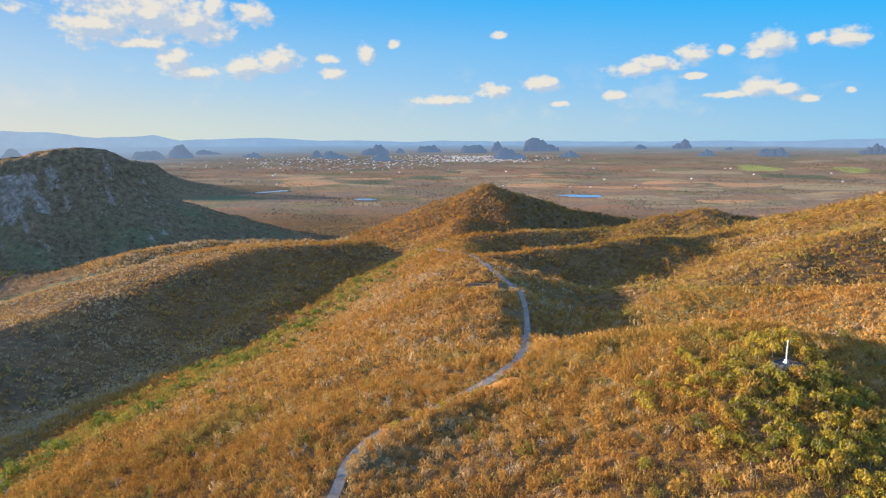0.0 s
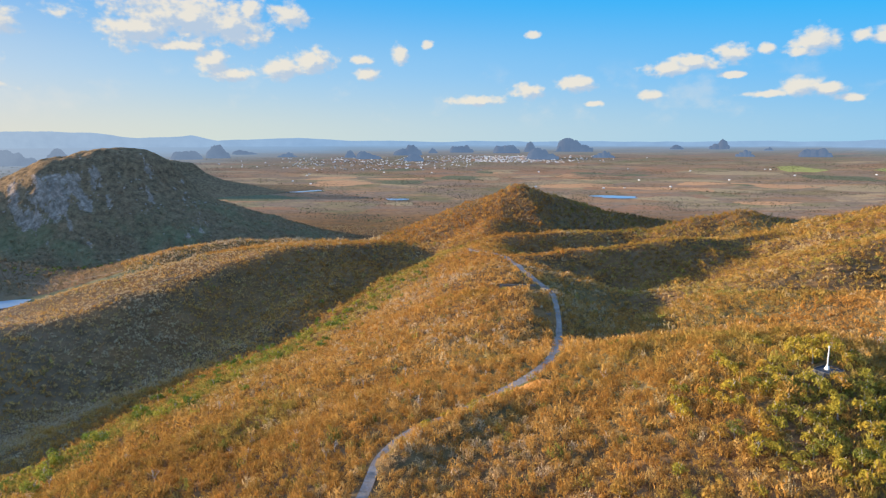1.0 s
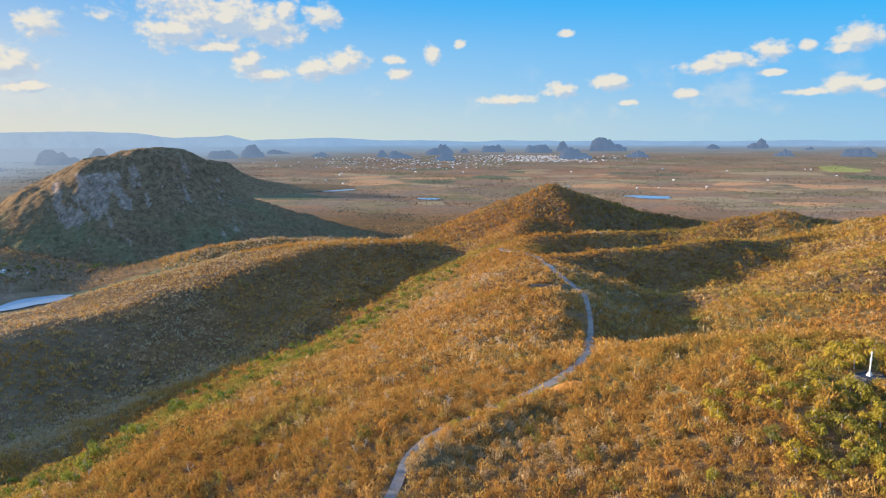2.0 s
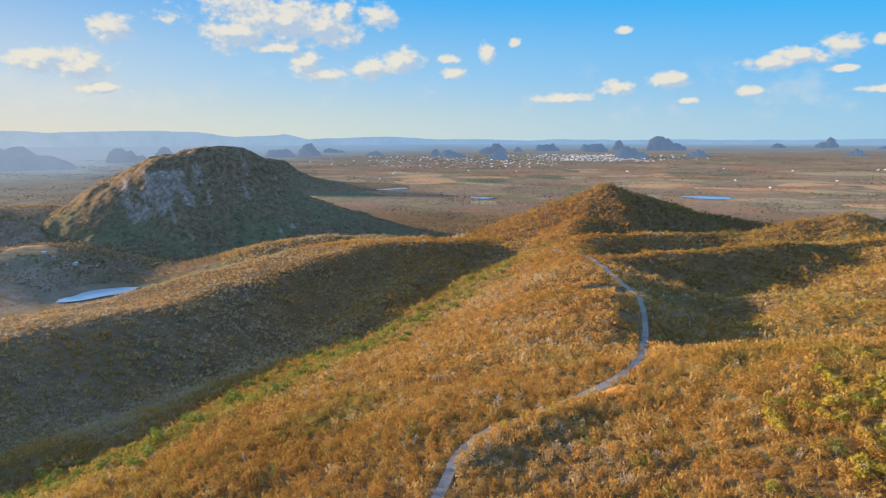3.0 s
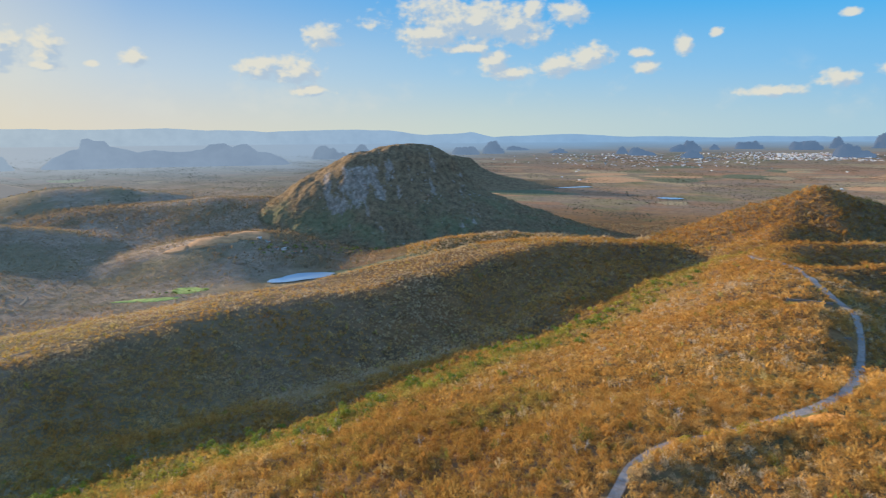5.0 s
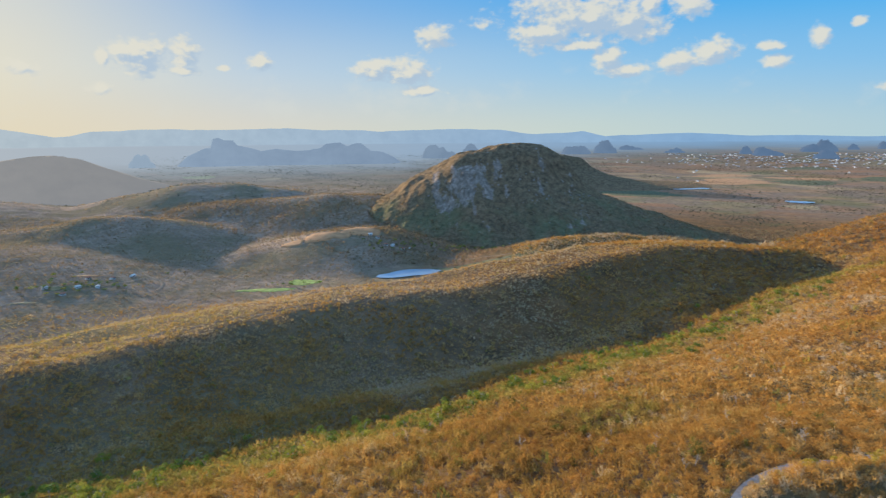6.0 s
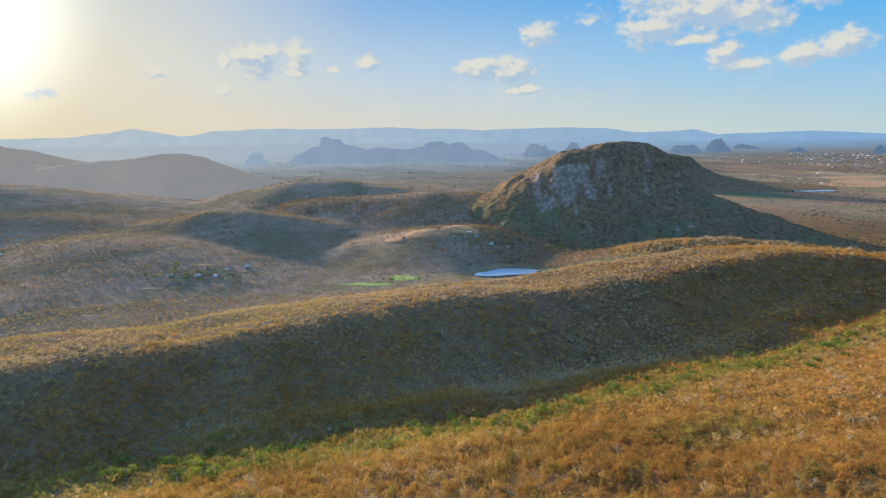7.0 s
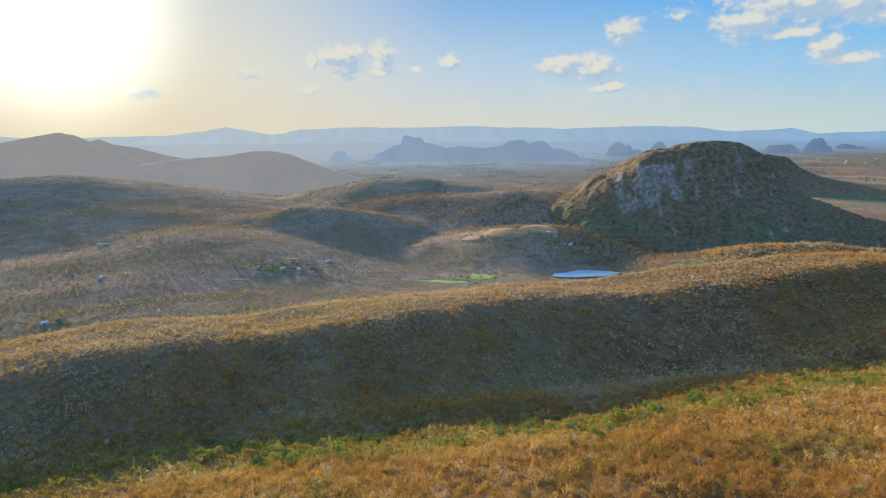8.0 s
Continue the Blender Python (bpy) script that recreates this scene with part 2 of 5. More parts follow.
def scrub_material(name, pale):
    n = Nodes(name)
    tone, green = n.attribute("tone"), n.attribute("green")
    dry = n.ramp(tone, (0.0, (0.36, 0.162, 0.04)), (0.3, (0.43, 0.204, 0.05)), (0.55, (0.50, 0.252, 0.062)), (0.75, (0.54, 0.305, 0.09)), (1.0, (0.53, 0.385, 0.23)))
    leafy = n.ramp(tone, (0.0, (0.11, 0.115, 0.028)), (0.4, (0.21, 0.19, 0.04)), (0.75, (0.35, 0.28, 0.06)), (1.0, (0.44, 0.33, 0.08)))
    colour = n.mix(green, dry, leafy)
    if pale < 1:
        colour = n.mix(0.6, colour, (0.30, 0.225, 0.15))
    colour = n.mix(0.35, colour, n.ramp(n.island(), (0.0, (0.34, 0.31, 0.28)), (1.0, (1.0, 1.0, 1.0))), "MULTIPLY")
    return n.finish(colour, 0.9, gloss=0.0, through_light=0.34)


def granite_material(name, green):
    n = Nodes(name)
    brush = n.ramp(n.noise(0.11, 9, 0.8), (0.34, (0.06, 0.043, 0.026)), (0.5, (0.18, 0.118, 0.064)), (0.64, (0.30, 0.19, 0.098)), (0.8, (0.42, 0.27, 0.145)))
    lush = n.ramp(n.noise(0.13, 5, 0.7), (0.3, (0.075, 0.08, 0.036)), (0.7, (0.22, 0.21, 0.10)))
    if green:
        brush = n.mix(n.math("MULTIPLY", n.math("MULTIPLY", n.step(n.noise(0.014, 6, 0.65), 0.42, 0.64), 0.6), n.step(n.axis(2), 110.0, 50.0)), brush, lush)
    rock = n.ramp(n.noise(0.14, 8, 0.75, stretch=(1.0, 1.0, 0.3)), (0.3, (0.09, 0.066, 0.048)), (0.5, (0.26, 0.19, 0.135)), (0.68, (0.47, 0.35, 0.26)))
    cracks = n.math("ADD", n.math("MULTIPLY", n.math("SUBTRACT", n.noise(0.2, 8, 0.7, stretch=(1.0, 1.0, 0.28), distort=0.4), 0.5), 2.6), n.math("MULTIPLY", n.math("SUBTRACT", n.noise(0.04, 5, 0.65), 0.5), 2.0))
    shows = n.step(n.math("MULTIPLY_ADD", n.attribute("bare"), 0.95, cracks), 0.44, 0.64)
    return n.finish(n.mix(shows, brush, rock), 0.95, n.noise(0.12, 9, 0.8), 2.4, gloss=0.0)


def leaf_material(name, *stops):
    n = Nodes(name)
    colour = n.ramp(n.random(), *stops)
    colour = n.mix(0.4, colour, n.ramp(n.island(), (0.0, (0.35, 0.35, 0.3)), (1.0, (1.0, 1.0, 1.0))), "MULTIPLY")
    return n.finish(colour, 0.8, gloss=0.15, through_light=0.3)


def bark_material():
    n = Nodes("pale_bark")
    return n.finish(n.ramp(n.noise(3.0, 4), (0.3, (0.22, 0.17, 0.12)), (0.7, (0.52, 0.45, 0.36))), 0.85, n.noise(9.0, 3), 0.02, gloss=0.15)


def far_haze_material(name, paint, low, high, sunny):
    """Rock and ranges of the distance: bright evening haze is painted in as emission, brightest towards the sun."""
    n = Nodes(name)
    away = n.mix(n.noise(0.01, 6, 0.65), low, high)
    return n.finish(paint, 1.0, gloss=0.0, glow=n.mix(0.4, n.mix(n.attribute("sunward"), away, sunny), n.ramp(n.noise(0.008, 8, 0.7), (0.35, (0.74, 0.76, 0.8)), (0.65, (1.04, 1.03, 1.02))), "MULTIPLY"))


def road_material():
    n = Nodes("worn_concrete")
    base = n.ramp(n.noise(1.3, 6, 0.65), (0.3, (0.20, 0.16, 0.13)), (0.7, (0.33, 0.275, 0.23)))
    slab = n.ramp(n.random(), (0.0, (0.72, 0.72, 0.74)), (1.0, (1.0, 0.98, 0.95)))
    stain = n.step(n.noise(0.22, 5, 0.7), 0.5, 0.72)
    colour = n.mix(n.math("MULTIPLY", stain, 0.5), n.mix(1.0, base, slab, "MULTIPLY"), (0.16, 0.11, 0.07))
    return n.finish(colour, 0.95, n.noise(6.0, 4), 0.02, gloss=0.06)


def plain_material(name, colour, rough=0.85, spread=0.25, scale=1.2, gloss=0.25):
    n = Nodes(name)
    dark = tuple(c * (1 - spread) for c in colour)
    light = tuple(min(0.9, c * (1 + spread)) for c in colour)
    mottled = n.ramp(n.noise(scale, 6, 0.65), (0.3, dark), (0.7, light))
    return n.finish(mottled, rough, n.noise(scale * 6, 3), 0.03, gloss=gloss)


def water_material():
    n = Nodes("still_water")
    return n.finish((0.20, 0.27, 0.33), 0.28, n.noise(0.5, 3), 0.06, gloss=0.9)


GROUND, SCRUB, GRANITE = ground_material(), scrub_material("dry_scrub", 1.0), granite_material("weathered_granite_and_brush", True)
BROWN_HILL = granite_material("brown_hill_brush", False)
ROAD, WATER, LEAVES, BARK = road_material(), water_material(), leaf_material(
    "yellowing_leaves", (0.0, (0.20, 0.19, 0.03)), (0.3, (0.34, 0.26, 0.03)), (0.7, (0.46, 0.32, 0.035)), (1.0, (0.48, 0.26, 0.045))), bark_material()
BRUSH = scrub_material("hill_brush", 0.42)
GREEN_LEAVES = leaf_material("green_leaves", (0.0, (0.10, 0.15, 0.02)), (0.5, (0.19, 0.22, 0.03)), (0.8, (0.32, 0.30, 0.035)), (1.0, (0.42, 0.36, 0.05)))
WHITE = plain_material("white_paint", (0.62, 0.6, 0.56), 0.8, 0.12, 0.8, 0.1)
DARK_STONE = plain_material("dark_stone_paving", (0.06, 0.06, 0.065), 0.8, 0.3, 1.5)
WALL = plain_material("lime_washed_wall", (0.66, 0.63, 0.58), 0.85, 0.12, 0.6)
TILE = plain_material("clay_roof_tiles", (0.36, 0.15, 0.08), 0.85, 0.25, 1.0)
SHEET = plain_material("pale_metal_roofing", (0.62, 0.55, 0.47), 0.9, 0.15, 0.4, 0.1)
DOOR = plain_material("dark_wood", (0.07, 0.045, 0.03), 0.7, 0.3, 2.0)
EARTH = plain_material("red_earth", (0.42, 0.21, 0.09), 0.95, 0.25, 0.08, 0.1)
ORANGE = plain_material("orange_earth", (0.38, 0.17, 0.045), 0.95, 0.3, 0.3, 0.05)
TRACK = plain_material("trodden_earth", (0.21, 0.14, 0.085), 0.95, 0.35, 0.3, 0.05)
PALE_ROCK = plain_material("pale_granite", (0.29, 0.225, 0.175), 0.95, 0.3, 0.4, 0.05)
STRAW = plain_material("straw_field", (0.30, 0.20, 0.095), 0.95, 0.2, 0.05, 0.1)
GREEN_FIELD = plain_material("irrigated_grass", (0.26, 0.285, 0.065), 0.95, 0.5, 0.16, 0.1)
MEADOW = plain_material("dull_green_meadow", (0.125, 0.112, 0.055), 0.95, 0.5, 0.13, 0.05)
YELLOW_FIELD = plain_material("ripening_field", (0.30, 0.27, 0.07), 0.95, 0.2, 0.05, 0.05)
# distance materials: almost no paint of their own, the haze colour is emitted
HAZE_FAR = far_haze_material("far_range", (0.006, 0.006, 0.006), (0.29, 0.46, 0.70), (0.33, 0.50, 0.73), (0.58, 0.63, 0.67))
HAZE_NEAR = far_haze_material("far_rocks", (0.014, 0.012, 0.01), (0.105, 0.17, 0.29), (0.17, 0.245, 0.375), (0.44, 0.52, 0.62))
HAZY_HILL = far_haze_material("hazy_brown_hill", (0.05, 0.042, 0.032), (0.13, 0.14, 0.165), (0.20, 0.205, 0.225), (0.34, 0.305, 0.285))
def town_material():
    n = Nodes("town_walls_and_roofs")
    return n.finish(n.ramp(n.island(), (0.0, (0.5, 0.47, 0.44)), (0.45, (0.62, 0.6, 0.58)), (0.7, (0.36, 0.17, 0.1)), (0.85, (0.3, 0.3, 0.3))), 0.9, gloss=0.1)


TOWN = town_material()
DARK_TREES = plain_material("dark_tree_crowns", (0.065, 0.066, 0.034), 0.9, 0.4, 0.02, 0.1)
HAZE_MASSIF = far_haze_material("far_massif", (0.004, 0.004, 0.004), (0.18, 0.255, 0.39), (0.23, 0.305, 0.43), (0.38, 0.46, 0.58))

# ---- the lie of the land ----
def lattice(ix, iy, seed):
    n = (ix.astype(np.int64) * 374761393 + iy.astype(np.int64) * 668265263 + seed * 974634777) & 0x7FFFFFFF
    n = ((n ^ (n >> 13)) * 1274126177) & 0x7FFFFFFF
    return ((n ^ (n >> 16)) & 0xFFFF) / 65535.0


def ripple(x, y, size, seed=1, octaves=4, rough=0.5):
    """Smooth noise of about -1 to 1, with lumps of that size in metres."""
    total, gain = np.zeros_like(x), 1.0
    for k in range(octaves):
        u, v = x / size * 2**k + 31.7 * k, y / size * 2**k + 17.3 * k
        i, j = np.floor(u), np.floor(v)
        a, b = u - i, v - j
        a, b = a * a * (3 - 2 * a), b * b * (3 - 2 * b)
        low = lattice(i, j, seed + k) * (1 - a) + lattice(i + 1, j, seed + k) * a
        top = lattice(i, j + 1, seed + k) * (1 - a) + lattice(i + 1, j + 1, seed + k) * a
        total += gain * (2 * (low * (1 - b) + top * b) - 1)
        gain *= rough
    return total


def bearing(x, y):
    return np.degrees(np.arctan2(-x, y))


def drawn_in(true):
    """Beyond 1.5 km distances are drawn in along the line of sight, so that the horizon lies at 4.9 km."""
    true = np.asarray(true, float)
    return np.where(true < 1500, true, 1500 + 3400 * (1 - np.exp(-(np.maximum(true, 1500) - 1500) / 3400)))


def drawn_out(r):
    r = np.minimum(np.asarray(r, float), 4899.0)
    return np.where(r < 1500, r, 1500 - 3400 * np.log(np.maximum(1 - (np.maximum(r, 1500) - 1500) / 3400, 1e-5)))


def spur(x, y, crest, left, right, soft, shelf=0.0):
    """A ridge along its crest line: the slopes of its left and right flanks, its rounded top, and a shelf on its left."""
    best = np.full(x.shape, -500.0)
    for (ax, ay, az), (bx, by, bz) in zip(crest[:-1], crest[1:]):
        dx, dy = bx - ax, by - ay
        f = np.clip(((x - ax) * dx + (y - ay) * dy) / (dx * dx + dy * dy), 0, 1)
        ox, oy = x - ax - f * dx, y - ay - f * dy
        d, side = np.hypot(ox, oy), dx * oy - dy * ox
        k = np.where(side > 0, left, right)
        drop = k * (np.sqrt(d * d + soft * soft) - soft)
        if shelf:
            drop = np.where(side > 0, 0.1 * np.minimum(d, shelf) + left * np.maximum(d - shelf, 0), drop)
        best = np.maximum(best, az + f * (bz - az) - drop)
    return best


def hollow(x, y, line, left, right, floor):
    """A trough along its bottom line, rising on its left and right."""
    best = np.full(x.shape, 900.0)
    for (ax, ay, az), (bx, by, bz) in zip(line[:-1], line[1:]):
        dx, dy = bx - ax, by - ay
        f = np.clip(((x - ax) * dx + (y - ay) * dy) / (dx * dx + dy * dy), 0, 1)
        ox, oy = x - ax - f * dx, y - ay - f * dy
        d, side = np.hypot(ox, oy), dx * oy - dy * ox
        best = np.minimum(best, az + f * (bz - az) + np.where(side > 0, left, right) * np.maximum(np.sqrt(d * d + 36) - 6 - floor, 0))
    return best


def spur_distance(x, y, line):
    best = np.full(x.shape, 1e9)
    for (ax, ay), (bx, by) in zip(line[:-1], line[1:]):
        dx, dy = bx - ax, by - ay
        f = np.clip(((x - ax) * dx + (y - ay) * dy) / (dx * dx + dy * dy), 0, 1)
        best = np.minimum(best, np.hypot(x - ax - f * dx, y - ay - f * dy))
    return best


def knoll(x, y, cx, cy, top, along, across, turn=0.0, power=1.5):
    """A rounded hill with its own length, breadth and turn."""
    c, s = math.cos(radians(turn)), math.sin(radians(turn))
    u, v = ((x - cx) * c + (y - cy) * s) / along, (-(x - cx) * s + (y - cy) * c) / across
    return top / (1 + (u * u + v * v)) ** power


SPINE = [(-20, -500, 90), (-10, -100, 110), (-5, 60, 111), (2, 200, 107), (20, 290, 104), (30, 360, 103), (28, 450, 102), (14, 550, 99), (0, 650, 95)]
WEST = [(-430, -200, 66), (-405, 10, 73.5), (-409, 51, 76), (-401, 106, 75), (-392, 165, 72), (-381, 220, 73), (-368, 276, 74), (-353, 340, 73), (-329, 402, 73),
        (-310, 442, 72), (-278, 526, 72), (-258, 580, 73), (-225, 658, 77.5), (-182, 709, 79), (-120, 748, 74), (-77, 771, 70), (-41, 789, 68), (-10, 800, 66)]
SHOULDER = [(230, 190, 122), (150, 206, 128), (135, 204, 130), (116, 204, 132), (99, 208, 131), (75, 223, 125), (51, 257, 106), (36, 280, 97)]
STATUE_KNOLL = [(66, 30, 108), (96, 132, 121), (102, 150, 128), (108, 180, 136), (116, 204, 133)]
MIDDLE = [(245, 300, 128), (232, 326, 124), (223, 344, 120), (182, 390, 107), (140, 415, 99), (112, 425, 90)]
RIB = [(170, 440, 97), (141, 448, 98), (93, 476, 97), (45, 500, 99)]
EAST = [(306, 663, 104), (237, 637, 102), (172, 606, 101), (112, 579, 102), (42, 543, 103)]
EAST_PEAK = [(420, 740, 105), (362, 758, 103), (312, 769, 114), (273, 773, 108), (242, 762, 98)]
FLANK = [(430, 560, 160), (330, 525, 139), (271, 490, 118), (226, 457, 97)]
EAST_FAR = [(560, 660, 165), (468, 674, 145), (421, 680, 130), (375, 684, 119), (320, 690, 104)]
BEHIND_COL = [(192, 777, 89), (112, 752, 89), (49, 718, 92), (0, 700, 90)]
CONE = [(0, 650, 94), (5, 750, 88), (32, 850, 99), (66, 947, 132), (115, 955, 108), (185, 962, 92), (232, 973, 84), (311, 982, 72), (420, 990, 48), (560, 1000, 18)]


# low wooded ridges of the western lowland: crest, slope, rounding of the top
LOW_RIDGES = [
    ([(-1700, -120, 100), (-1700, 29, 109), (-1689, 194, 114), (-1676, 283, 101), (-1646, 424, 68), (-1600, 575, 48)], 0.18, 60),
    ([(-1650, 560, 12), (-1558, 741, 45), (-1495, 809, 67), (-1414, 898, 89), (-1344, 957, 88), (-1272, 1011, 77), (-1198, 1060, 58), (-1120, 1120, 30)], 0.26, 45),
    ([(-1260, 340, 12), (-1205, 464, 46), (-1164, 540, 60), (-1137, 576, 61), (-1104, 620, 53), (-1051, 692, 33), (-990, 760, 14)], 0.30, 40),
    ([(-1344, 665, 14), (-1281, 750, 41), (-1226, 808, 55), (-1137, 903, 64), (-1041, 989, 74), (-960, 1045, 70)], 0.24, 40),
    ([(-1410, -40, 18), (-1385, 115, 49), (-1367, 188, 62), (-1341, 281, 60), (-1310, 365, 40), (-1272, 453, 14)], 0.16, 50),
    ([(-985, -40, 22), (-1051, 183, 32), (-1092, 303, 44), (-1140, 420, 22)], 0.12, 40),
    ([(-915, 420, 0), (-884, 558, 10), (-846, 672, 20), (-808, 768, 36), (-790, 835, 35), (-770, 900, 24)], 0.20, 30),
    ([(-560, 850, 6), (-470, 871, 30), (-428, 893, 43), (-348, 927, 50), (-270, 953, 46), (-206, 968, 40), (-130, 990, 14)], 0.3, 18),
    ([(-850, -20, 16), (-881, 151, 20), (-894, 244, 18), (-906, 340, 6)], 0.11, 40)]


# the bank that rises on the near side of the road
BANK = [(-22, 171), (-14, 181), (-2, 191), (6, 201)]
# hollows cut into the hills: the line of the bottom, the slopes of its left and right sides, the half width of its floor
VALLEY_BED = [(-360, -60, 52), (-333, 89, 47), (-300, 133, 45), (-270, 175, 43), (-242, 233, 43), (-220, 281, 44), (-202, 337, 45), (-182, 397, 46), (-161, 457, 47), (-138, 527, 49), (-119, 617, 51), (-90, 686, 55), (-64, 732, 60)]
HOLLOWS = [
    (VALLEY_BED, 0.50, 0.40, 6.0), ([(72, 345, 82), (92, 400, 79), (112, 440, 80), (112, 466, 87)], 0.75, 0.55, 5.0),
    ([(118, 505, 79), (190, 545, 82), (250, 585, 91)], 0.45, 0.35, 5.0)]
# azimuth, distance, level and radius of the hollows that hold water
BASINS = [(39.3, 918, 1.5, 58), (-12.2, 2310, 9.0, 90), (7.0, 2145, 6.0, 40), (15.4, 2520, 13.5, 95)]


def land(x, y):
    """The height of the ground."""
    r = np.maximum(np.hypot(x, y), 1.0)
    out = drawn_out(r)
    plain = EYE - EYE * r / np.maximum(out, 1.0) + 3.0 * ripple(x, y, 260, 3) * np.clip(1.6 - r / 2600, 0, 1)
    az = bearing(x, y)
    hills = np.zeros_like(x)
    lowland = [  # azimuth, distance, height above the plain, length, breadth, turn
        (45, 1165, 12, 190, 60, 28), (54, 1120, 8, 240, 55, 20), (78, 900, 8, 260, 80, 10)]
    for a, d, top, along, across, turn in lowland:
        cx, cy = -d * math.sin(radians(a)), d * math.cos(radians(a))
        hills += knoll(x, y, cx, cy, top, along, across, turn)
    west = np.clip((az - 38) / 12, 0, 1) * np.clip((r - 620) / 200, 0, 1) * np.clip((2300 - r) / 500, 0, 1)
    folds = ripple(x + 0.6 * y, y - 0.4 * x, 420, 13, 3)
    parts = [plain + hills + west * (2.6 * folds - 1)]
    for crest, left, right, soft, *shelf in (
            (SPINE, np.interp(y, [60, 200, 340, 500], [0.225, 0.27, 0.30, 0.34]), 1.0, 42), (WEST, 0.32, 0.50, 10, 85.0), (SHOULDER, 0.4, 0.4, 20), (STATUE_KNOLL, 0.3, 0.6, 12),
            (MIDDLE, 0.4, 0.5, 14), (RIB, 0.6, 0.55, 10), (EAST, 0.8, 0.5, 10), (EAST_PEAK, 0.4, 0.4, 12), (FLANK, 0.5, 0.38, 12),
            (EAST_FAR, 0.4, 0.4, 16), (BEHIND_COL, 0.5, 0.4, 10), (CONE, 0.5, 0.36, 7), *[(crest, slope, slope, round_top) for crest, slope, round_top in LOW_RIDGES]):
        parts.append(spur(x, y, crest, left, right, soft, *shelf))
    stack, soft = np.array(parts), 5.0
    high = stack.max(0)
    z = high + soft * np.log(np.exp((stack - high) / soft).sum(0))
    for line, left, right, floor in HOLLOWS:
        bed = hollow(x, y, line, left, right, floor)
        z = -np.logaddexp(-z / 3.0, -bed / 3.0) * 3.0
    rugged = np.clip((z - plain) / 40, 0, 1) * np.clip(1.6 - r / 1500, 0.25, 1) * (1 - 0.7 * west)
    z = z + rugged * (4.0 * ripple(x, y, 90, 11) + 0.7 * ripple(x, y, 22, 5, 3))
    z = z + 3.8 * np.exp(-((spur_distance(x, y, BANK) / 7.0) ** 2))
    for a, true, level, radius in BASINS:
        d = float(drawn_in(true))
        away = np.hypot(x + d * math.sin(radians(a)), y - d * math.cos(radians(a))) / (radius * d / true)
        flat = np.clip((1.5 - away) / 0.5, 0, 1)
        z = z + (level - 1.2 - z) * flat * flat * (3 - 2 * flat)
    return z


def ground_z(x, y):
    return float(land(np.array([float(x)]), np.array([float(y)]))[0])

# ---- building helpers ----
def link_mesh(name, verts, faces, material, parent=None, smooth=False):
    me = bpy.data.meshes.new(name)
    verts, faces = np.asarray(verts, np.float32), np.asarray(faces, np.int32)
    size = faces.shape[1]
    me.vertices.add(len(verts))
    me.vertices.foreach_set("co", verts.ravel())
    me.loops.add(faces.size)
    me.loops.foreach_set("vertex_index", faces.ravel())
    me.polygons.add(len(faces))
    me.polygons.foreach_set("loop_start", np.arange(0, faces.size, size, dtype=np.int32))
    me.polygons.foreach_set("use_smooth", np.full(len(faces), smooth))
    me.update(calc_edges=True)
    me.materials.append(material)
    ob = new(name, me)
    ob.parent = parent
    return ob


def part(name, bm, material, parent=None, label=""):
    me = bpy.data.meshes.new(name)
    bm.to_mesh(me)
    bm.free()
    me.materials.append(material)
    ob = new(name, me)
    ob.parent = parent
    if label:
        ob["label"] = label
    return ob


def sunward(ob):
    """Notes for each corner of a distant mesh how far it lies towards the sun's side of the horizon, to pale its
    painted haze.
    """
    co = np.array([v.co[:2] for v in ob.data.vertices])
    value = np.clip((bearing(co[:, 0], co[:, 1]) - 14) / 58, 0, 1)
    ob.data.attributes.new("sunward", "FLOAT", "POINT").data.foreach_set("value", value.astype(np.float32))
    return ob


def polar(a, r):
    return -r * math.sin(radians(a)), r * math.cos(radians(a))


def grid_faces(rows, cols):
    i = np.arange((rows - 1) * (cols - 1))
    a = i // (cols - 1) * cols + i % (cols - 1)
    return np.stack([a, a + 1, a + cols + 1, a + cols], 1)


# ---- ground: one sheet out to the horizon ----
fine = np.linspace(-44, 96, 380)
bearings = np.r_[fine, np.linspace(96, 316, 60)[1:]]
rings = np.r_[0.0, np.geomspace(25, 4897, 380)]
A, R = np.meshgrid(np.radians(bearings), rings)
GX, GY = -np.sin(A) * R, np.cos(A) * R
ground = link_mesh("ground", np.stack([GX, GY, land(GX, GY)], -1).reshape(-1, 3), grid_faces(*GX.shape)[:, ::-1], GROUND, smooth=True)
cover = np.clip((bearing(GX, GY) - 30) / 14, 0, 1) * np.clip((3300 - np.hypot(GX, GY)) / 700, 0, 1) * (0.35 + 0.65 * np.clip((np.hypot(GX, GY) - 560) / 200, 0, 1))
ground.data.attributes.new("cover", "FLOAT", "POINT").data.foreach_set("value", cover.ravel().astype(np.float32))
tagged(ground, "dry brown hills and a wide farmed plain under evening sun", "ground", kind="structure")

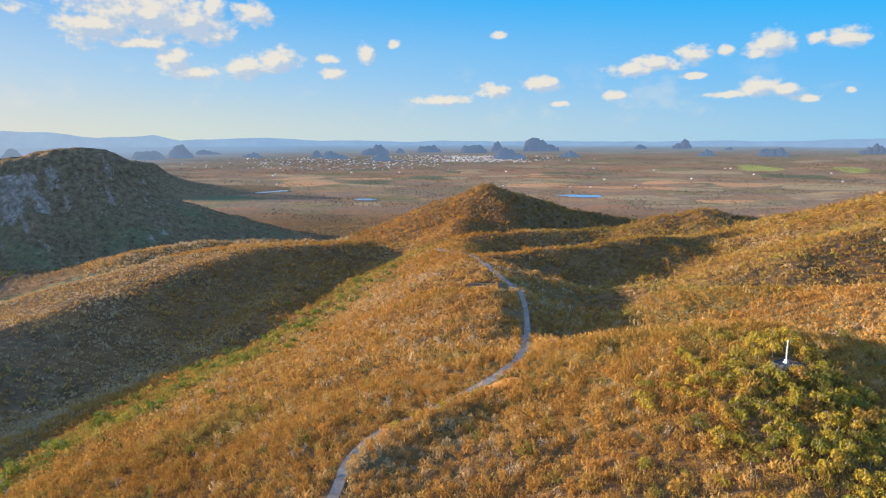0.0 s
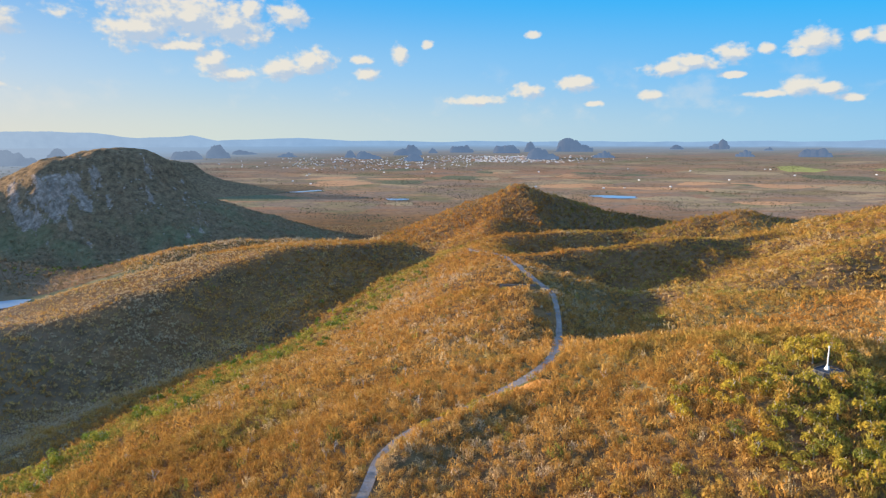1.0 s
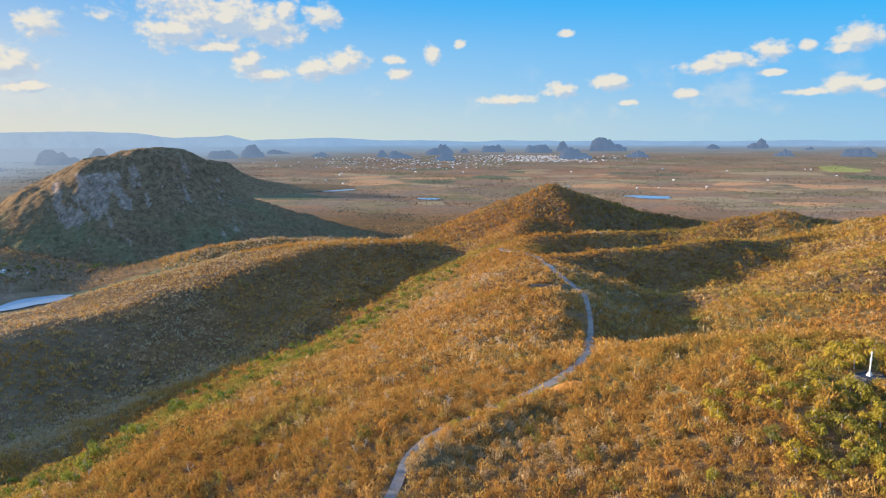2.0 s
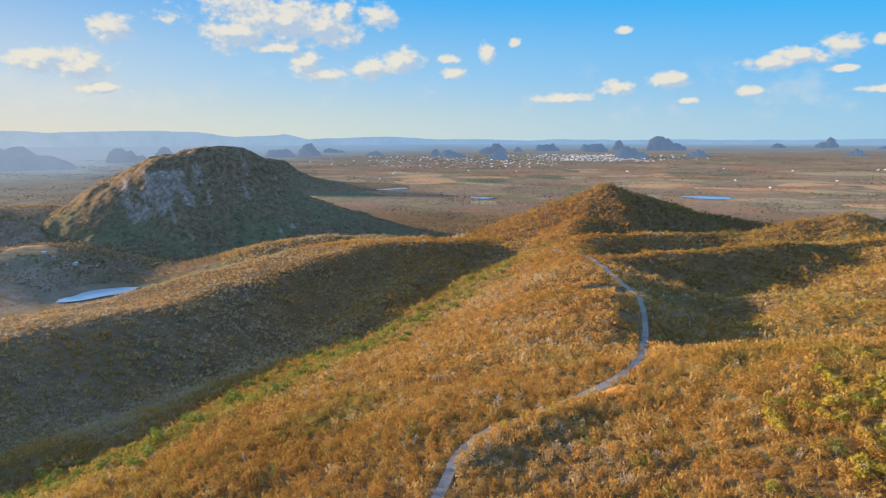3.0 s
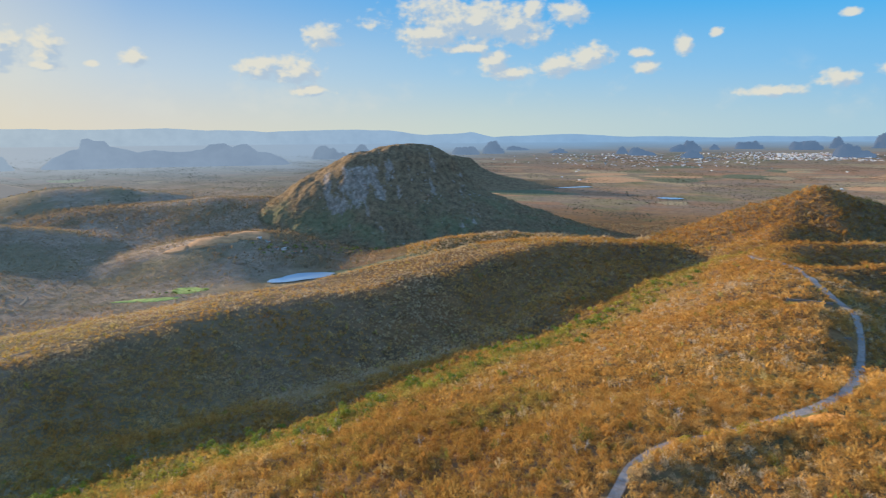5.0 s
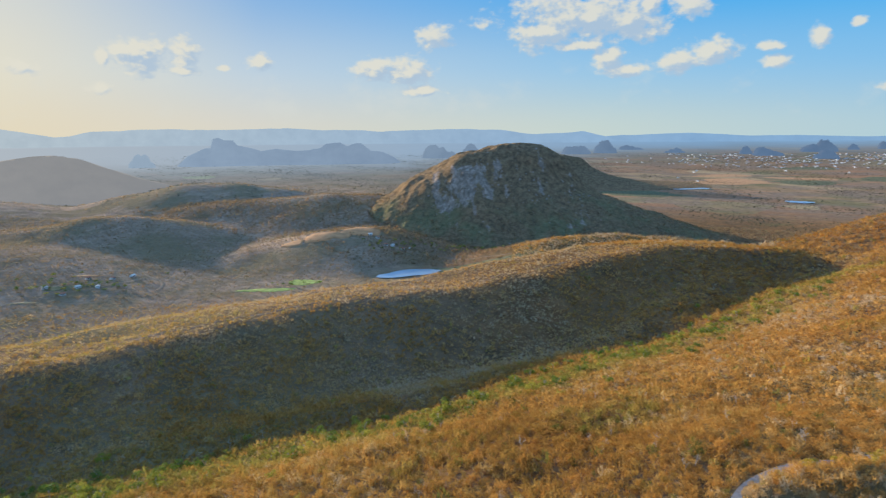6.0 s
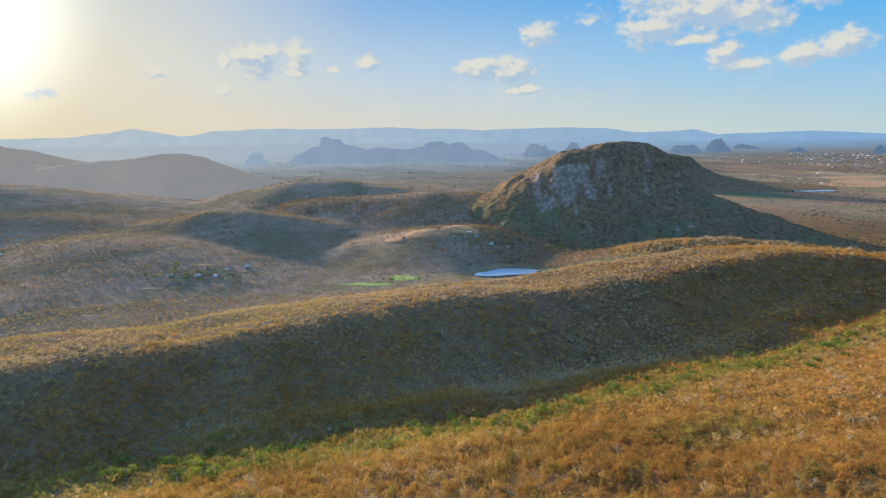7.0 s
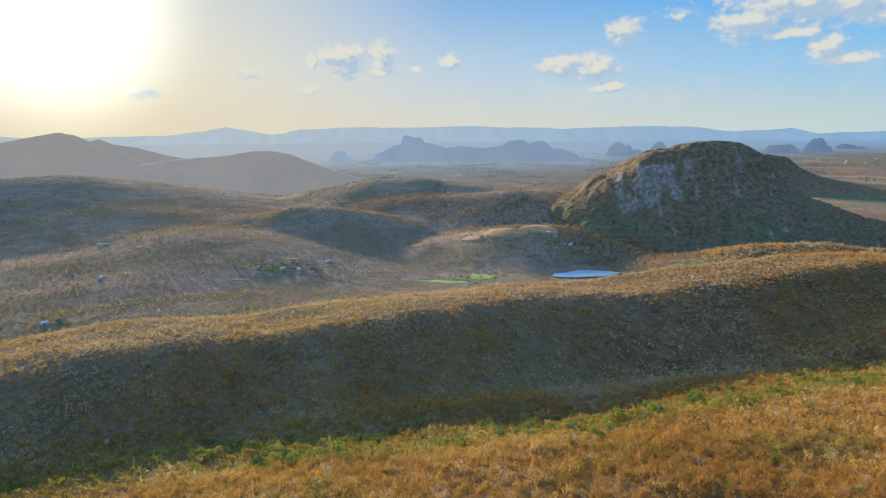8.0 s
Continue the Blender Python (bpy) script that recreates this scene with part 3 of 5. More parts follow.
# ---- hills that stand on the plain ----
def hill_surface(x, y, spec):
    """The height of a hill at bearing a and distance d, and its own coordinates: along it, through it and up it."""
    a, d, profile, near, back, rough, seed = spec
    cx, cy = polar(a, d)
    c, s = math.cos(radians(a)), math.sin(radians(a))
    u, v = (x - cx) * c + (y - cy) * s, -(x - cx) * s + (y - cy) * c
    reach = np.hypot(u, v * np.where(v < 0, near, back))
    side = 0.5 + 0.5 * np.clip(u / np.maximum(reach, 1.0), -1, 1)
    side = side * side * (3 - 2 * side)
    knots = np.linspace(profile[0][0], profile[-1][0], 900)
    tops = np.interp(knots, [p[0] for p in profile], [p[1] for p in profile])
    width = max(3, int(900 * 16 / (knots[-1] - knots[0])) | 1)
    tops = np.convolve(np.pad(tops, width, mode="edge"), np.ones(width) / width, "same")[width:-width]
    q = np.clip(reach / 400, 0, 1)
    up = np.interp(-reach, knots, tops) * (1 - side) + np.interp(reach, knots, tops) * side
    up = up + (rough * ripple(x, y, 80, seed, 5, 0.55) + 0.4 * rough * ripple(x, y, 20, seed + 9, 3)) * np.clip(up / 40, 0, 1) * np.clip(q * 5, 0.25, 1)
    r = np.hypot(x, y)
    ground_there, body = land(x, y) - 3.0, EYE - EYE * r / drawn_out(r) - 6 + np.maximum(up, 0)
    return 2.0 * np.logaddexp(ground_there / 2.0, (body - 4 * (up < 2)) / 2.0), u, v, up


def rock_hill(name, spec, label, steps):
    a, d, profile, near, back = spec[:5]
    cx, cy = polar(a, d)
    foot = max(-profile[0][0], profile[-1][0])
    U, V = np.meshgrid(np.linspace(profile[0][0], profile[-1][0], steps[0]), np.linspace(-foot / near, foot / back, steps[1]))
    c, s = math.cos(radians(a)), math.sin(radians(a))
    X, Y = cx + U * c - V * s, cy + U * s + V * c
    Z, _, _, up = hill_surface(X, Y, spec)
    bare = bareness(U, up, spec[-1]) * (name == "granite_hill")
    Z = Z + np.clip(bare * 2, 0, 1) * np.clip((158 - up) / 25, 0, 1) * (2.2 * ripple(U + 0.3 * up, up * 0.2, 17, 71, 4, 0.6))
    ob = link_mesh(name, np.stack([X, Y, Z], -1).reshape(-1, 3), grid_faces(*X.shape), GRANITE if name == "granite_hill" else BROWN_HILL, smooth=True)
    ob.data.attributes.new("bare", "FLOAT", "POINT").data.foreach_set("value", bare.ravel().astype(np.float32))
    return tagged(ob, label, "hill", kind="structure")


def bareness(u, up, seed):
    """Where the granite lies bare: a broad slab on the sunny shoulder, streaks over the face, a few scars below."""
    streaks = ripple(u + 0.35 * up, up * 0.32, 17, seed + 40, 5, 0.6)
    slab = np.exp(-(((u + 132 + 0.2 * (110 - up)) / 42) ** 2)) * np.clip((up - 62) / 14, 0, 1) * np.clip((158 - up) / 14, 0, 1)
    face = 0.75 * np.exp(-(((u + 30) / 100) ** 2)) * np.clip((up - 78) / 20, 0, 1) * np.clip((172 - up) / 16, 0, 1)
    scars = 0.22 * np.exp(-(((u - 104) / 36) ** 2)) * np.clip((up - 30) / 12, 0, 1) * np.clip((90 - up) / 20, 0, 1)
    return np.clip((slab + face + scars + 0.6 * streaks - 0.56) / 0.5, 0, 1)


# bearing, distance, profile across the line of sight, how much steeper it is towards the near and the far side
MOUND = (29.0, 1330, [(-470, 0), (-410, 20), (-343, 49), (-277, 89), (-227, 122), (-192, 141), (-155, 159), (-131, 170), (-99, 179), (-68, 186), (-44, 189), (-12, 192),
                      (18, 189), (48, 180), (74, 163), (94, 140), (114, 115), (160, 84), (241, 54), (320, 25), (399, 3), (430, 0)], 1.75, 1.5, 6.0, 21)
rock_hill("granite_hill", MOUND, "rounded granite hill with pale bare rock faces and dark brush", (340, 210))
TABLE = (25.0, 2450, [(-330, 8), (-220, 86), (-80, 122), (-50, 121), (35, 112), (56, 92), (78, 68), (120, 48), (210, 30), (300, 19), (450, 10), (620, 0)], 2.6, 2.0, 4.0, 33)
rock_hill("table_hill", TABLE, "dark flat-topped hill behind the granite hill", (130, 60))


# the domes of a rock of the distance: place along it, half width, height
ROCK_FORMS = [
    [(0.0, 0.75, 1.0), (-0.5, 0.4, 0.55), (0.55, 0.4, 0.5)], [(0.25, 0.5, 1.0), (-0.35, 0.45, 0.6), (-0.7, 0.28, 0.4), (0.68, 0.3, 0.5)],
    [(-0.3, 0.52, 1.0), (0.05, 0.4, 0.82), (0.52, 0.36, 0.5), (0.8, 0.2, 0.3)], [(-0.45, 0.45, 0.92), (0.0, 0.42, 0.95), (0.42, 0.4, 1.0), (0.78, 0.2, 0.5)],
    [(0.1, 0.3, 1.0), (0.42, 0.26, 0.8), (-0.3, 0.36, 0.66), (-0.68, 0.28, 0.4), (0.75, 0.22, 0.35)]]


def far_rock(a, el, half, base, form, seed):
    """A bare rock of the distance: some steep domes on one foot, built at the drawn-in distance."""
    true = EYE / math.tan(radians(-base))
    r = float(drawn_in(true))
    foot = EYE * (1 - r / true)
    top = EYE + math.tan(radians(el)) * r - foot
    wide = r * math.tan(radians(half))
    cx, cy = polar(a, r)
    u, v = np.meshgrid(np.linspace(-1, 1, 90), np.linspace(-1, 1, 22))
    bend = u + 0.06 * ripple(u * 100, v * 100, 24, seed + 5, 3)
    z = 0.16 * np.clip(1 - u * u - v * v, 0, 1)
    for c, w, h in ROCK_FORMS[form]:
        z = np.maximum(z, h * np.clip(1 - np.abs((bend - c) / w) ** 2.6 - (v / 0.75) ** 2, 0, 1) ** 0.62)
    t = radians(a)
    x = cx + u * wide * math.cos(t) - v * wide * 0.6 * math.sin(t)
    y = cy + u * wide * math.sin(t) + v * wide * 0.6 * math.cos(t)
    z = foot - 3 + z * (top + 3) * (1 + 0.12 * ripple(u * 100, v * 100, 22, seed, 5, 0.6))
    # the rock's blue-grey haze is painted as glow, paler on the sun's side
    ob = link_mesh("far_rock", np.stack([x, y, z], -1).reshape(-1, 3), grid_faces(*u.shape), HAZE_NEAR, smooth=True)
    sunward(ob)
    return tagged(ob, "rock dome standing on the plain, blue-grey haze painted in", "rock hill", group="far rocks", kind="structure")


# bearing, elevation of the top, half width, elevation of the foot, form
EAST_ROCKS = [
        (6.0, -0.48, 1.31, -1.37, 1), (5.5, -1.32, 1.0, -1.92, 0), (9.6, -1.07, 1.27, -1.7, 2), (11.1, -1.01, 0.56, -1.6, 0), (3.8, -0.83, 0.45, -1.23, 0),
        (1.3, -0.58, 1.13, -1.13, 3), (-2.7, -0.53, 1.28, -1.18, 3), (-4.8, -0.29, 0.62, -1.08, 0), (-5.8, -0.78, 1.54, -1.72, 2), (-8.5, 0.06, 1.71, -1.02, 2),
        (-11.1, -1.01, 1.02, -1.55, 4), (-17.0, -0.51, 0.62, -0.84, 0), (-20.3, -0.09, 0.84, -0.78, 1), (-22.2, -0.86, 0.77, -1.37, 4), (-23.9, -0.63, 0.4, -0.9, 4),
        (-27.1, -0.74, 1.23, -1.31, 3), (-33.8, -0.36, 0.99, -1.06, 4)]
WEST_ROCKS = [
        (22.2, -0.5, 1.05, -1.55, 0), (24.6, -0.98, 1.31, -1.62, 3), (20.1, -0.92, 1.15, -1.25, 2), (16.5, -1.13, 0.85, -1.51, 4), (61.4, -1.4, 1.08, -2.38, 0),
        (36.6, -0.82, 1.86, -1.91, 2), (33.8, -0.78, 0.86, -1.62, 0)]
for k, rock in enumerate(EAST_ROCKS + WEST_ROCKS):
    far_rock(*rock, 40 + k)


def far_range(name, true, crest, label, seed, rough=0.1, material=HAZE_FAR, deep=70.0, smooth=5, category="mountain range"):
    """Mountains along the horizon: bearings and elevations of the crest, with a foot towards the plain."""
    r = float(drawn_in(true))
    crest = sorted(crest)
    az = np.linspace(crest[0][0], crest[-1][0], 420)
    el = np.interp(az, [c[0] for c in crest], [c[1] for c in crest])
    el = np.convolve(np.pad(el, smooth, mode="edge"), np.ones(smooth) / smooth, "same")[smooth:-smooth]
    el = el + rough * ripple(az * 100, az * 0, 260, seed, 4)
    rows = []
    for f, back in ((0.0, -1.0), (0.35, -0.6), (0.75, -0.25), (0.94, -0.08), (1.0, 0.0), (0.0, 0.1)):
        rr = r + back * deep
        x, y = -rr * np.sin(np.radians(az)), rr * np.cos(np.radians(az))
        foot = land(x, y) - 8
        top = EYE + np.tan(np.radians(el)) * rr
        z = foot + (top - foot) * f
        if 0 < f < 1:
            z = z + (top - foot) * 0.07 * ripple(az * 100, az * 0 + 900 * f, 120, seed + 3, 3)
        rows.append(np.stack([x, y, z], -1))
    v = np.array(rows)
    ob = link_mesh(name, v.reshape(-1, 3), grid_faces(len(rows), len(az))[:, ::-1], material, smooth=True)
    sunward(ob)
    return tagged(ob, label, category, kind="backdrop")


# ranges, massif and hazy hills carry their haze as glow in the material
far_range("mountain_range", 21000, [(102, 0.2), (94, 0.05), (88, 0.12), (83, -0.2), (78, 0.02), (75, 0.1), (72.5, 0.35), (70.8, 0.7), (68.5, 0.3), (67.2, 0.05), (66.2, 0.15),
                                    (63, -0.4)], "pale mountains with a rounded peak on the horizon, sunlit haze painted in", 5, 0.06, HAZE_FAR, 60.0, 3)
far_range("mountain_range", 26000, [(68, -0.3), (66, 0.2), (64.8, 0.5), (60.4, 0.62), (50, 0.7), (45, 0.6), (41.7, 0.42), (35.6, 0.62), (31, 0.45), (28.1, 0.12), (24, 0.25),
                                    (22.9, -0.05), (20, -0.4)], "long tableland on the horizon with painted blue haze", 6, 0.07, HAZE_FAR, 60.0, 3)
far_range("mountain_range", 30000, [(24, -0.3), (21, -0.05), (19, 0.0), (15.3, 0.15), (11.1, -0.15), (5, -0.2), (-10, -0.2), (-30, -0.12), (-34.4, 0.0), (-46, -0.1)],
          "faint low range on the horizon with painted blue haze", 8, 0.05, HAZE_FAR, 60.0, 3)
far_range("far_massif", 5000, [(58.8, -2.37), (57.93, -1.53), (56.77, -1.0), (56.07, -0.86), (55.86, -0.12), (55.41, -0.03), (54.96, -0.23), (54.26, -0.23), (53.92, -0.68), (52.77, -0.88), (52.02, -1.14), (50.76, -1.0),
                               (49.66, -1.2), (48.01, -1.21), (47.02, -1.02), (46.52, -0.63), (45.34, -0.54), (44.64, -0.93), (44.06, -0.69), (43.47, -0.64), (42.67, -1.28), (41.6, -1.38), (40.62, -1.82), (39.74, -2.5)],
          "rock massif with crags standing on the plain, blue haze painted in", 9, 0.05, HAZE_MASSIF, 130.0, 1, "rock hill")


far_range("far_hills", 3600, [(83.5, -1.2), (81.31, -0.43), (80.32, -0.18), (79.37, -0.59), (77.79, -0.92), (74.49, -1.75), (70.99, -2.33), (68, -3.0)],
          "brown hill with evening haze painted in", 11, 0.05, HAZY_HILL, 200.0, 3, "hill")
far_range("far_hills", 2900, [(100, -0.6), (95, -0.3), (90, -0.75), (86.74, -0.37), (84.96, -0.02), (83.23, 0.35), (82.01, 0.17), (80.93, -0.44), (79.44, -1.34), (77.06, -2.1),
                              (74.56, -2.72), (70, -4.2)], "high brown hill below the sun, haze painted in", 12, 0.04, HAZY_HILL, 260.0, 5, "hill")
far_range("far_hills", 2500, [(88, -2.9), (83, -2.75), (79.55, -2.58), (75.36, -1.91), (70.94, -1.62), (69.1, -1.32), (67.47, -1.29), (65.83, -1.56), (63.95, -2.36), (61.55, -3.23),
                              (59.09, -3.91), (56.6, -4.55), (53.5, -5.2)], "broad brown hill on the lowland, haze painted in", 13, 0.04, HAZY_HILL, 260.0, 5, "hill")


# painted haze: a see-through glowing sheet over the plain's last kilometres, thickening up to the horizon
def haze_sheet(name, label):
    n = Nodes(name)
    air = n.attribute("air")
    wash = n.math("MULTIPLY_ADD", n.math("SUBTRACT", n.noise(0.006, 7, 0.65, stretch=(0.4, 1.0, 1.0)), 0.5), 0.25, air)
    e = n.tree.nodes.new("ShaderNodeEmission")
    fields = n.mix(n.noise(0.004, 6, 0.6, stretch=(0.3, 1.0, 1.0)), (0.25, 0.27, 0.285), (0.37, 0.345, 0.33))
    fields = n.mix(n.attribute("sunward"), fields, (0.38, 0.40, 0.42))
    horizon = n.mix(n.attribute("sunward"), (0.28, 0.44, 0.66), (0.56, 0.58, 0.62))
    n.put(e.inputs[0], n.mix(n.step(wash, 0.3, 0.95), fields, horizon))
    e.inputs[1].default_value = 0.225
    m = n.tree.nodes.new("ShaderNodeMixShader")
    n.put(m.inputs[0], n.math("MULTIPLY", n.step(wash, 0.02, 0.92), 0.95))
    n.tree.links.new(n.tree.nodes.new("ShaderNodeBsdfTransparent").outputs[0], m.inputs[1])
    n.tree.links.new(e.outputs[0], m.inputs[2])
    n.tree.links.new(m.outputs[0], n.tree.nodes.new("ShaderNodeOutputMaterial").inputs[0])
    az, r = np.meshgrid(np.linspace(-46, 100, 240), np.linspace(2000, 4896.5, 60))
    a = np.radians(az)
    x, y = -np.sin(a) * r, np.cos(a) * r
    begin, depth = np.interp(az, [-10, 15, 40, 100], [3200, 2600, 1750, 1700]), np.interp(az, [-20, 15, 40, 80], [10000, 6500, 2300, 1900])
    # how thick the painted haze is, by true distance, denser on the sun's side
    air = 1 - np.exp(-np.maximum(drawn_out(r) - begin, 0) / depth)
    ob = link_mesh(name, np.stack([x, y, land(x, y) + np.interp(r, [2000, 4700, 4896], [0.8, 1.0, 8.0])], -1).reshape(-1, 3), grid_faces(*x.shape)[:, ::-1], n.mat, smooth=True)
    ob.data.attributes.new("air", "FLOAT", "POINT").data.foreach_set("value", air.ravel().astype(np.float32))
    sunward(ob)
    return tagged(ob, label, "distance", kind="backdrop")


haze_sheet("backdrop", "glowing see-through sheet of painted haze over the far plain")


# ---- pale boulders and slabs on the granite hill ----
def boulders(count, seed):
    rnd = np.random.default_rng(seed)
    bm = bmesh.new()
    bmesh.ops.create_icosphere(bm, subdivisions=1, radius=1)
    base = np.array([v.co[:] for v in bm.verts])
    faces = np.array([[v.index for v in f.verts] for f in bm.faces])
    bm.free()
    cx, cy = polar(MOUND[0], MOUND[1])
    c, s = math.cos(radians(MOUND[0])), math.sin(radians(MOUND[0]))
    verts, tris = [], []
    groups = [(-105, -80, 40, 25), (-20, -75, 45, 22), (104, -75, 14, 14), (30, -130, 60, 25), (-150, -100, 40, 25)]
    for k in range(count):
        gu, gv, su, sv = groups[k % len(groups)]
        u, v = rnd.normal(gu, su), rnd.normal(gv, sv)
        x, y = cx + u * c - v * s, cy + u * s + v * c
        z = hill_surface(np.array([x]), np.array([y]), MOUND)[0][0]
        size = rnd.uniform(1.0, 2.4) * np.array([rnd.uniform(0.8, 1.6), rnd.uniform(0.6, 1.0), rnd.uniform(0.5, 0.9)])
        turn = rnd.uniform(0, 6.28)
        p = base * rnd.uniform(0.75, 1.2, (len(base), 1)) * size
        p = np.stack([p[:, 0] * math.cos(turn) - p[:, 1] * math.sin(turn), p[:, 0] * math.sin(turn) + p[:, 1] * math.cos(turn), p[:, 2]], 1)
        tris.append(faces + len(verts) * len(base))
        verts.append(p + (x, y, z + size[2] * 0.2))
    ob = link_mesh("boulders", np.concatenate(verts), np.concatenate(tris), PALE_ROCK)
    return tagged(ob, "pale granite boulders scattered over the hill face", "boulders", kind="stuff")


boulders(70, 17)

# ---- the concrete road along the spine ----
ROAD_LINE = [(-36, 96), (-33, 125), (-29, 154), (-27, 173), (-22, 188), (-8, 202), (12, 224), (24, 238), (33, 255), (39, 290), (48, 358),
             (52, 414), (48, 436), (40, 460), (27, 542), (-2, 631), (-6, 665)]


def smooth_line(points, step):
    """A line through the points, rounded, at even steps."""
    pts = np.array(points, float)
    out = []
    for k in range(len(pts) - 1):
        p0, p1, p2, p3 = pts[max(k - 1, 0)], pts[k], pts[k + 1], pts[min(k + 2, len(pts) - 1)]
        for f in np.arange(0, 1, 0.02):
            out.append(0.5 * (2 * p1 + (p2 - p0) * f + (2 * p0 - 5 * p1 + 4 * p2 - p3) * f * f + (3 * p1 - p0 - 3 * p2 + p3) * f**3))
    out = np.array(out)
    far = np.r_[0, np.cumsum(np.hypot(*np.diff(out, axis=0).T))]
    at = np.arange(0, far[-1], step)
    return np.stack([np.interp(at, far, out[:, k]) for k in range(2)], 1)


road_way = smooth_line(ROAD_LINE, 1.0)
road_dir = np.gradient(road_way, axis=0)
road_dir /= np.linalg.norm(road_dir, axis=1)[:, None]
road_side = np.stack([-road_dir[:, 1], road_dir[:, 0]], 1)
road_bed = land(road_way[:, 0], road_way[:, 1])
road_bed = np.convolve(np.pad(road_bed, 8, mode="edge"), np.ones(17) / 17, "valid") + 0.4
ROAD_HALF = 2.4

road = new("road")
tagged(road, "narrow worn concrete road winding along the ridge", "road", kind="structure")
for k in range(0, len(road_way) - 4, 4):
    verts = []
    for j in range(k, k + 5):
        edge = 0.06 if j in (k, k + 4) else 0.0
        for side, drop in ((-1.25, 2.4), (-1.0, edge), (1.0, edge), (1.25, 2.4)):
            p = road_way[j] + road_side[j] * (1.5 if road_way[j, 1] < 208 else ROAD_HALF) * side
            if j == k + 4:
                p = p - road_dir[j] * 0.08
            verts.append((p[0], p[1], road_bed[j] - drop))
    link_mesh("slab", verts, grid_faces(5, 4), ROAD, road)


# ---- dirt tracks along the western ridge and between the farms ----
def dirt_track(points, half, label):
    """A trodden strip, a little crowned, over the ground."""
    way = smooth_line(points, 3.0)
    ahead = np.gradient(way, axis=0)
    ahead /= np.linalg.norm(ahead, axis=1)[:, None]
    across = np.stack([-ahead[:, 1], ahead[:, 0]], 1)
    rows = np.stack([way + across * w * half for w in (-1.0, -0.4, 0.4, 1.0)], 1)
    z = land(rows[..., 0], rows[..., 1]) + np.array([0.1, 0.45, 0.45, 0.1])
    ob = link_mesh("dirt_track", np.concatenate([rows, z[..., None]], -1).reshape(-1, 3), grid_faces(len(rows), 4), TRACK, smooth=True)
    tagged(ob, label, "track", kind="structure")
    return way


track_way = dirt_track([(x - 11, y + 6) for x, y, _ in WEST[1:13]], 1.3, "pale dirt track along the crest of the ridge")
farm_ways = np.concatenate([
    dirt_track([polar(a, r) for a, r in ((61.0, 870), (60.6, 905), (61.6, 940), (62.2, 985))], 1.8, "pale dirt track to the farm"),
    dirt_track([polar(a, r) for a, r in ((69.5, 862), (68.0, 878), (66.2, 885), (64.0, 905), (61.6, 930))], 1.8, "pale dirt track between the farmhouses"),
    dirt_track([polar(a, r) for a, r in ((30.0, 955), (34.0, 985), (37.0, 1020), (40.0, 1032), (42.5, 1080), (43.6, 1105))], 1.8, "pale dirt track round the pond to the farm"),
    dirt_track([polar(a, r) for a, r in ((87.0, 770), (85.0, 748), (83.0, 745), (80.0, 770))], 1.8, "pale dirt track through a farmyard")])

# bearing, distance, half width and half depth of the open plots of the lowland
OPEN_PLOTS = [(48.9, 880, 26, 14), (52.0, 850, 38, 9), (33.5, 935, 90, 22), (46.9, 1085, 36, 26), (43.6, 1122, 36, 28), (49.7, 1066, 22, 12), (67.5, 900, 34, 8), (70.5, 850, 14, 4), (66.0, 950, 18, 5)]


def outside_plots(x, y):
    keep = np.ones(len(x), bool)
    for a, d, along, across in OPEN_PLOTS:
        cx, cy = polar(a, d)
        c, s = math.cos(radians(a)), math.sin(radians(a))
        u, v = (x - cx) * c + (y - cy) * s, -(x - cx) * s + (y - cy) * c
        keep &= (u / along) ** 2 + (v / across) ** 2 + 0.5 * ripple(x, y, 14, 91, 2) > 0.75
    return keep


# ---- scrub: thousands of leafless and yellowing bushes over the hills ----
def bush_shape(leaves, size, twigs, seed, lobe=0.6, loose=0.6):
    """A loose crown of about 1 m radius: small leaf faces over some lobes, and thin twigs that fan out of it."""
    rnd = np.random.default_rng(seed)
    d = rnd.normal(size=(leaves, 3))
    d /= np.linalg.norm(d, axis=1)[:, None]
    d[:, 2] = np.abs(d[:, 2]) * 1.2 - 0.2
    count = 6
    turn = rnd.uniform(0, 2 * np.pi, count)
    far = rnd.uniform(0.15, 0.75, count)
    lobes = np.stack([np.cos(turn) * far, np.sin(turn) * far, rnd.uniform(0.25, 0.85, count)], 1)
    reach = lobe * rnd.uniform(0.6, 1.15, count)
    pick = rnd.integers(0, count, leaves)
    c = lobes[pick] + d * (reach[pick] * rnd.uniform(0.5, 1.0, leaves) ** 0.5)[:, None]
    out = d + rnd.normal(size=(leaves, 3)) * loose
    out /= np.linalg.norm(out, axis=1)[:, None]
    a = np.cross(out, rnd.normal(size=(leaves, 3)))
    a /= np.linalg.norm(a, axis=1)[:, None]
    b = np.cross(out, a)
    s = (size * rnd.uniform(0.55, 1.4, leaves))[:, None]
    a = a + (0, 0, 0.7)
    faces = np.stack([c + a * s * 1.25, c - a * s * 0.5 + b * s * 0.6, c - a * s * 0.5 - b * s * 0.6], 1)
    if not twigs:
        return faces
    w = rnd.normal(size=(twigs, 3)) * (0.6, 0.6, 0.35) + (0, 0, 0.75)
    w /= np.linalg.norm(w, axis=1)[:, None]
    root = rnd.normal(size=(twigs, 3)) * (0.35, 0.35, 0.12) + (0, 0, 0.35)
    across = np.cross(w, rnd.normal(size=(twigs, 3)))
    across /= np.linalg.norm(across, axis=1)[:, None]
    long = rnd.uniform(0.5, 1.1, twigs)[:, None]
    wide = size * 0.28
    return np.concatenate([faces, np.stack([root + across * wide, root - across * wide, root + w * long], 1)])


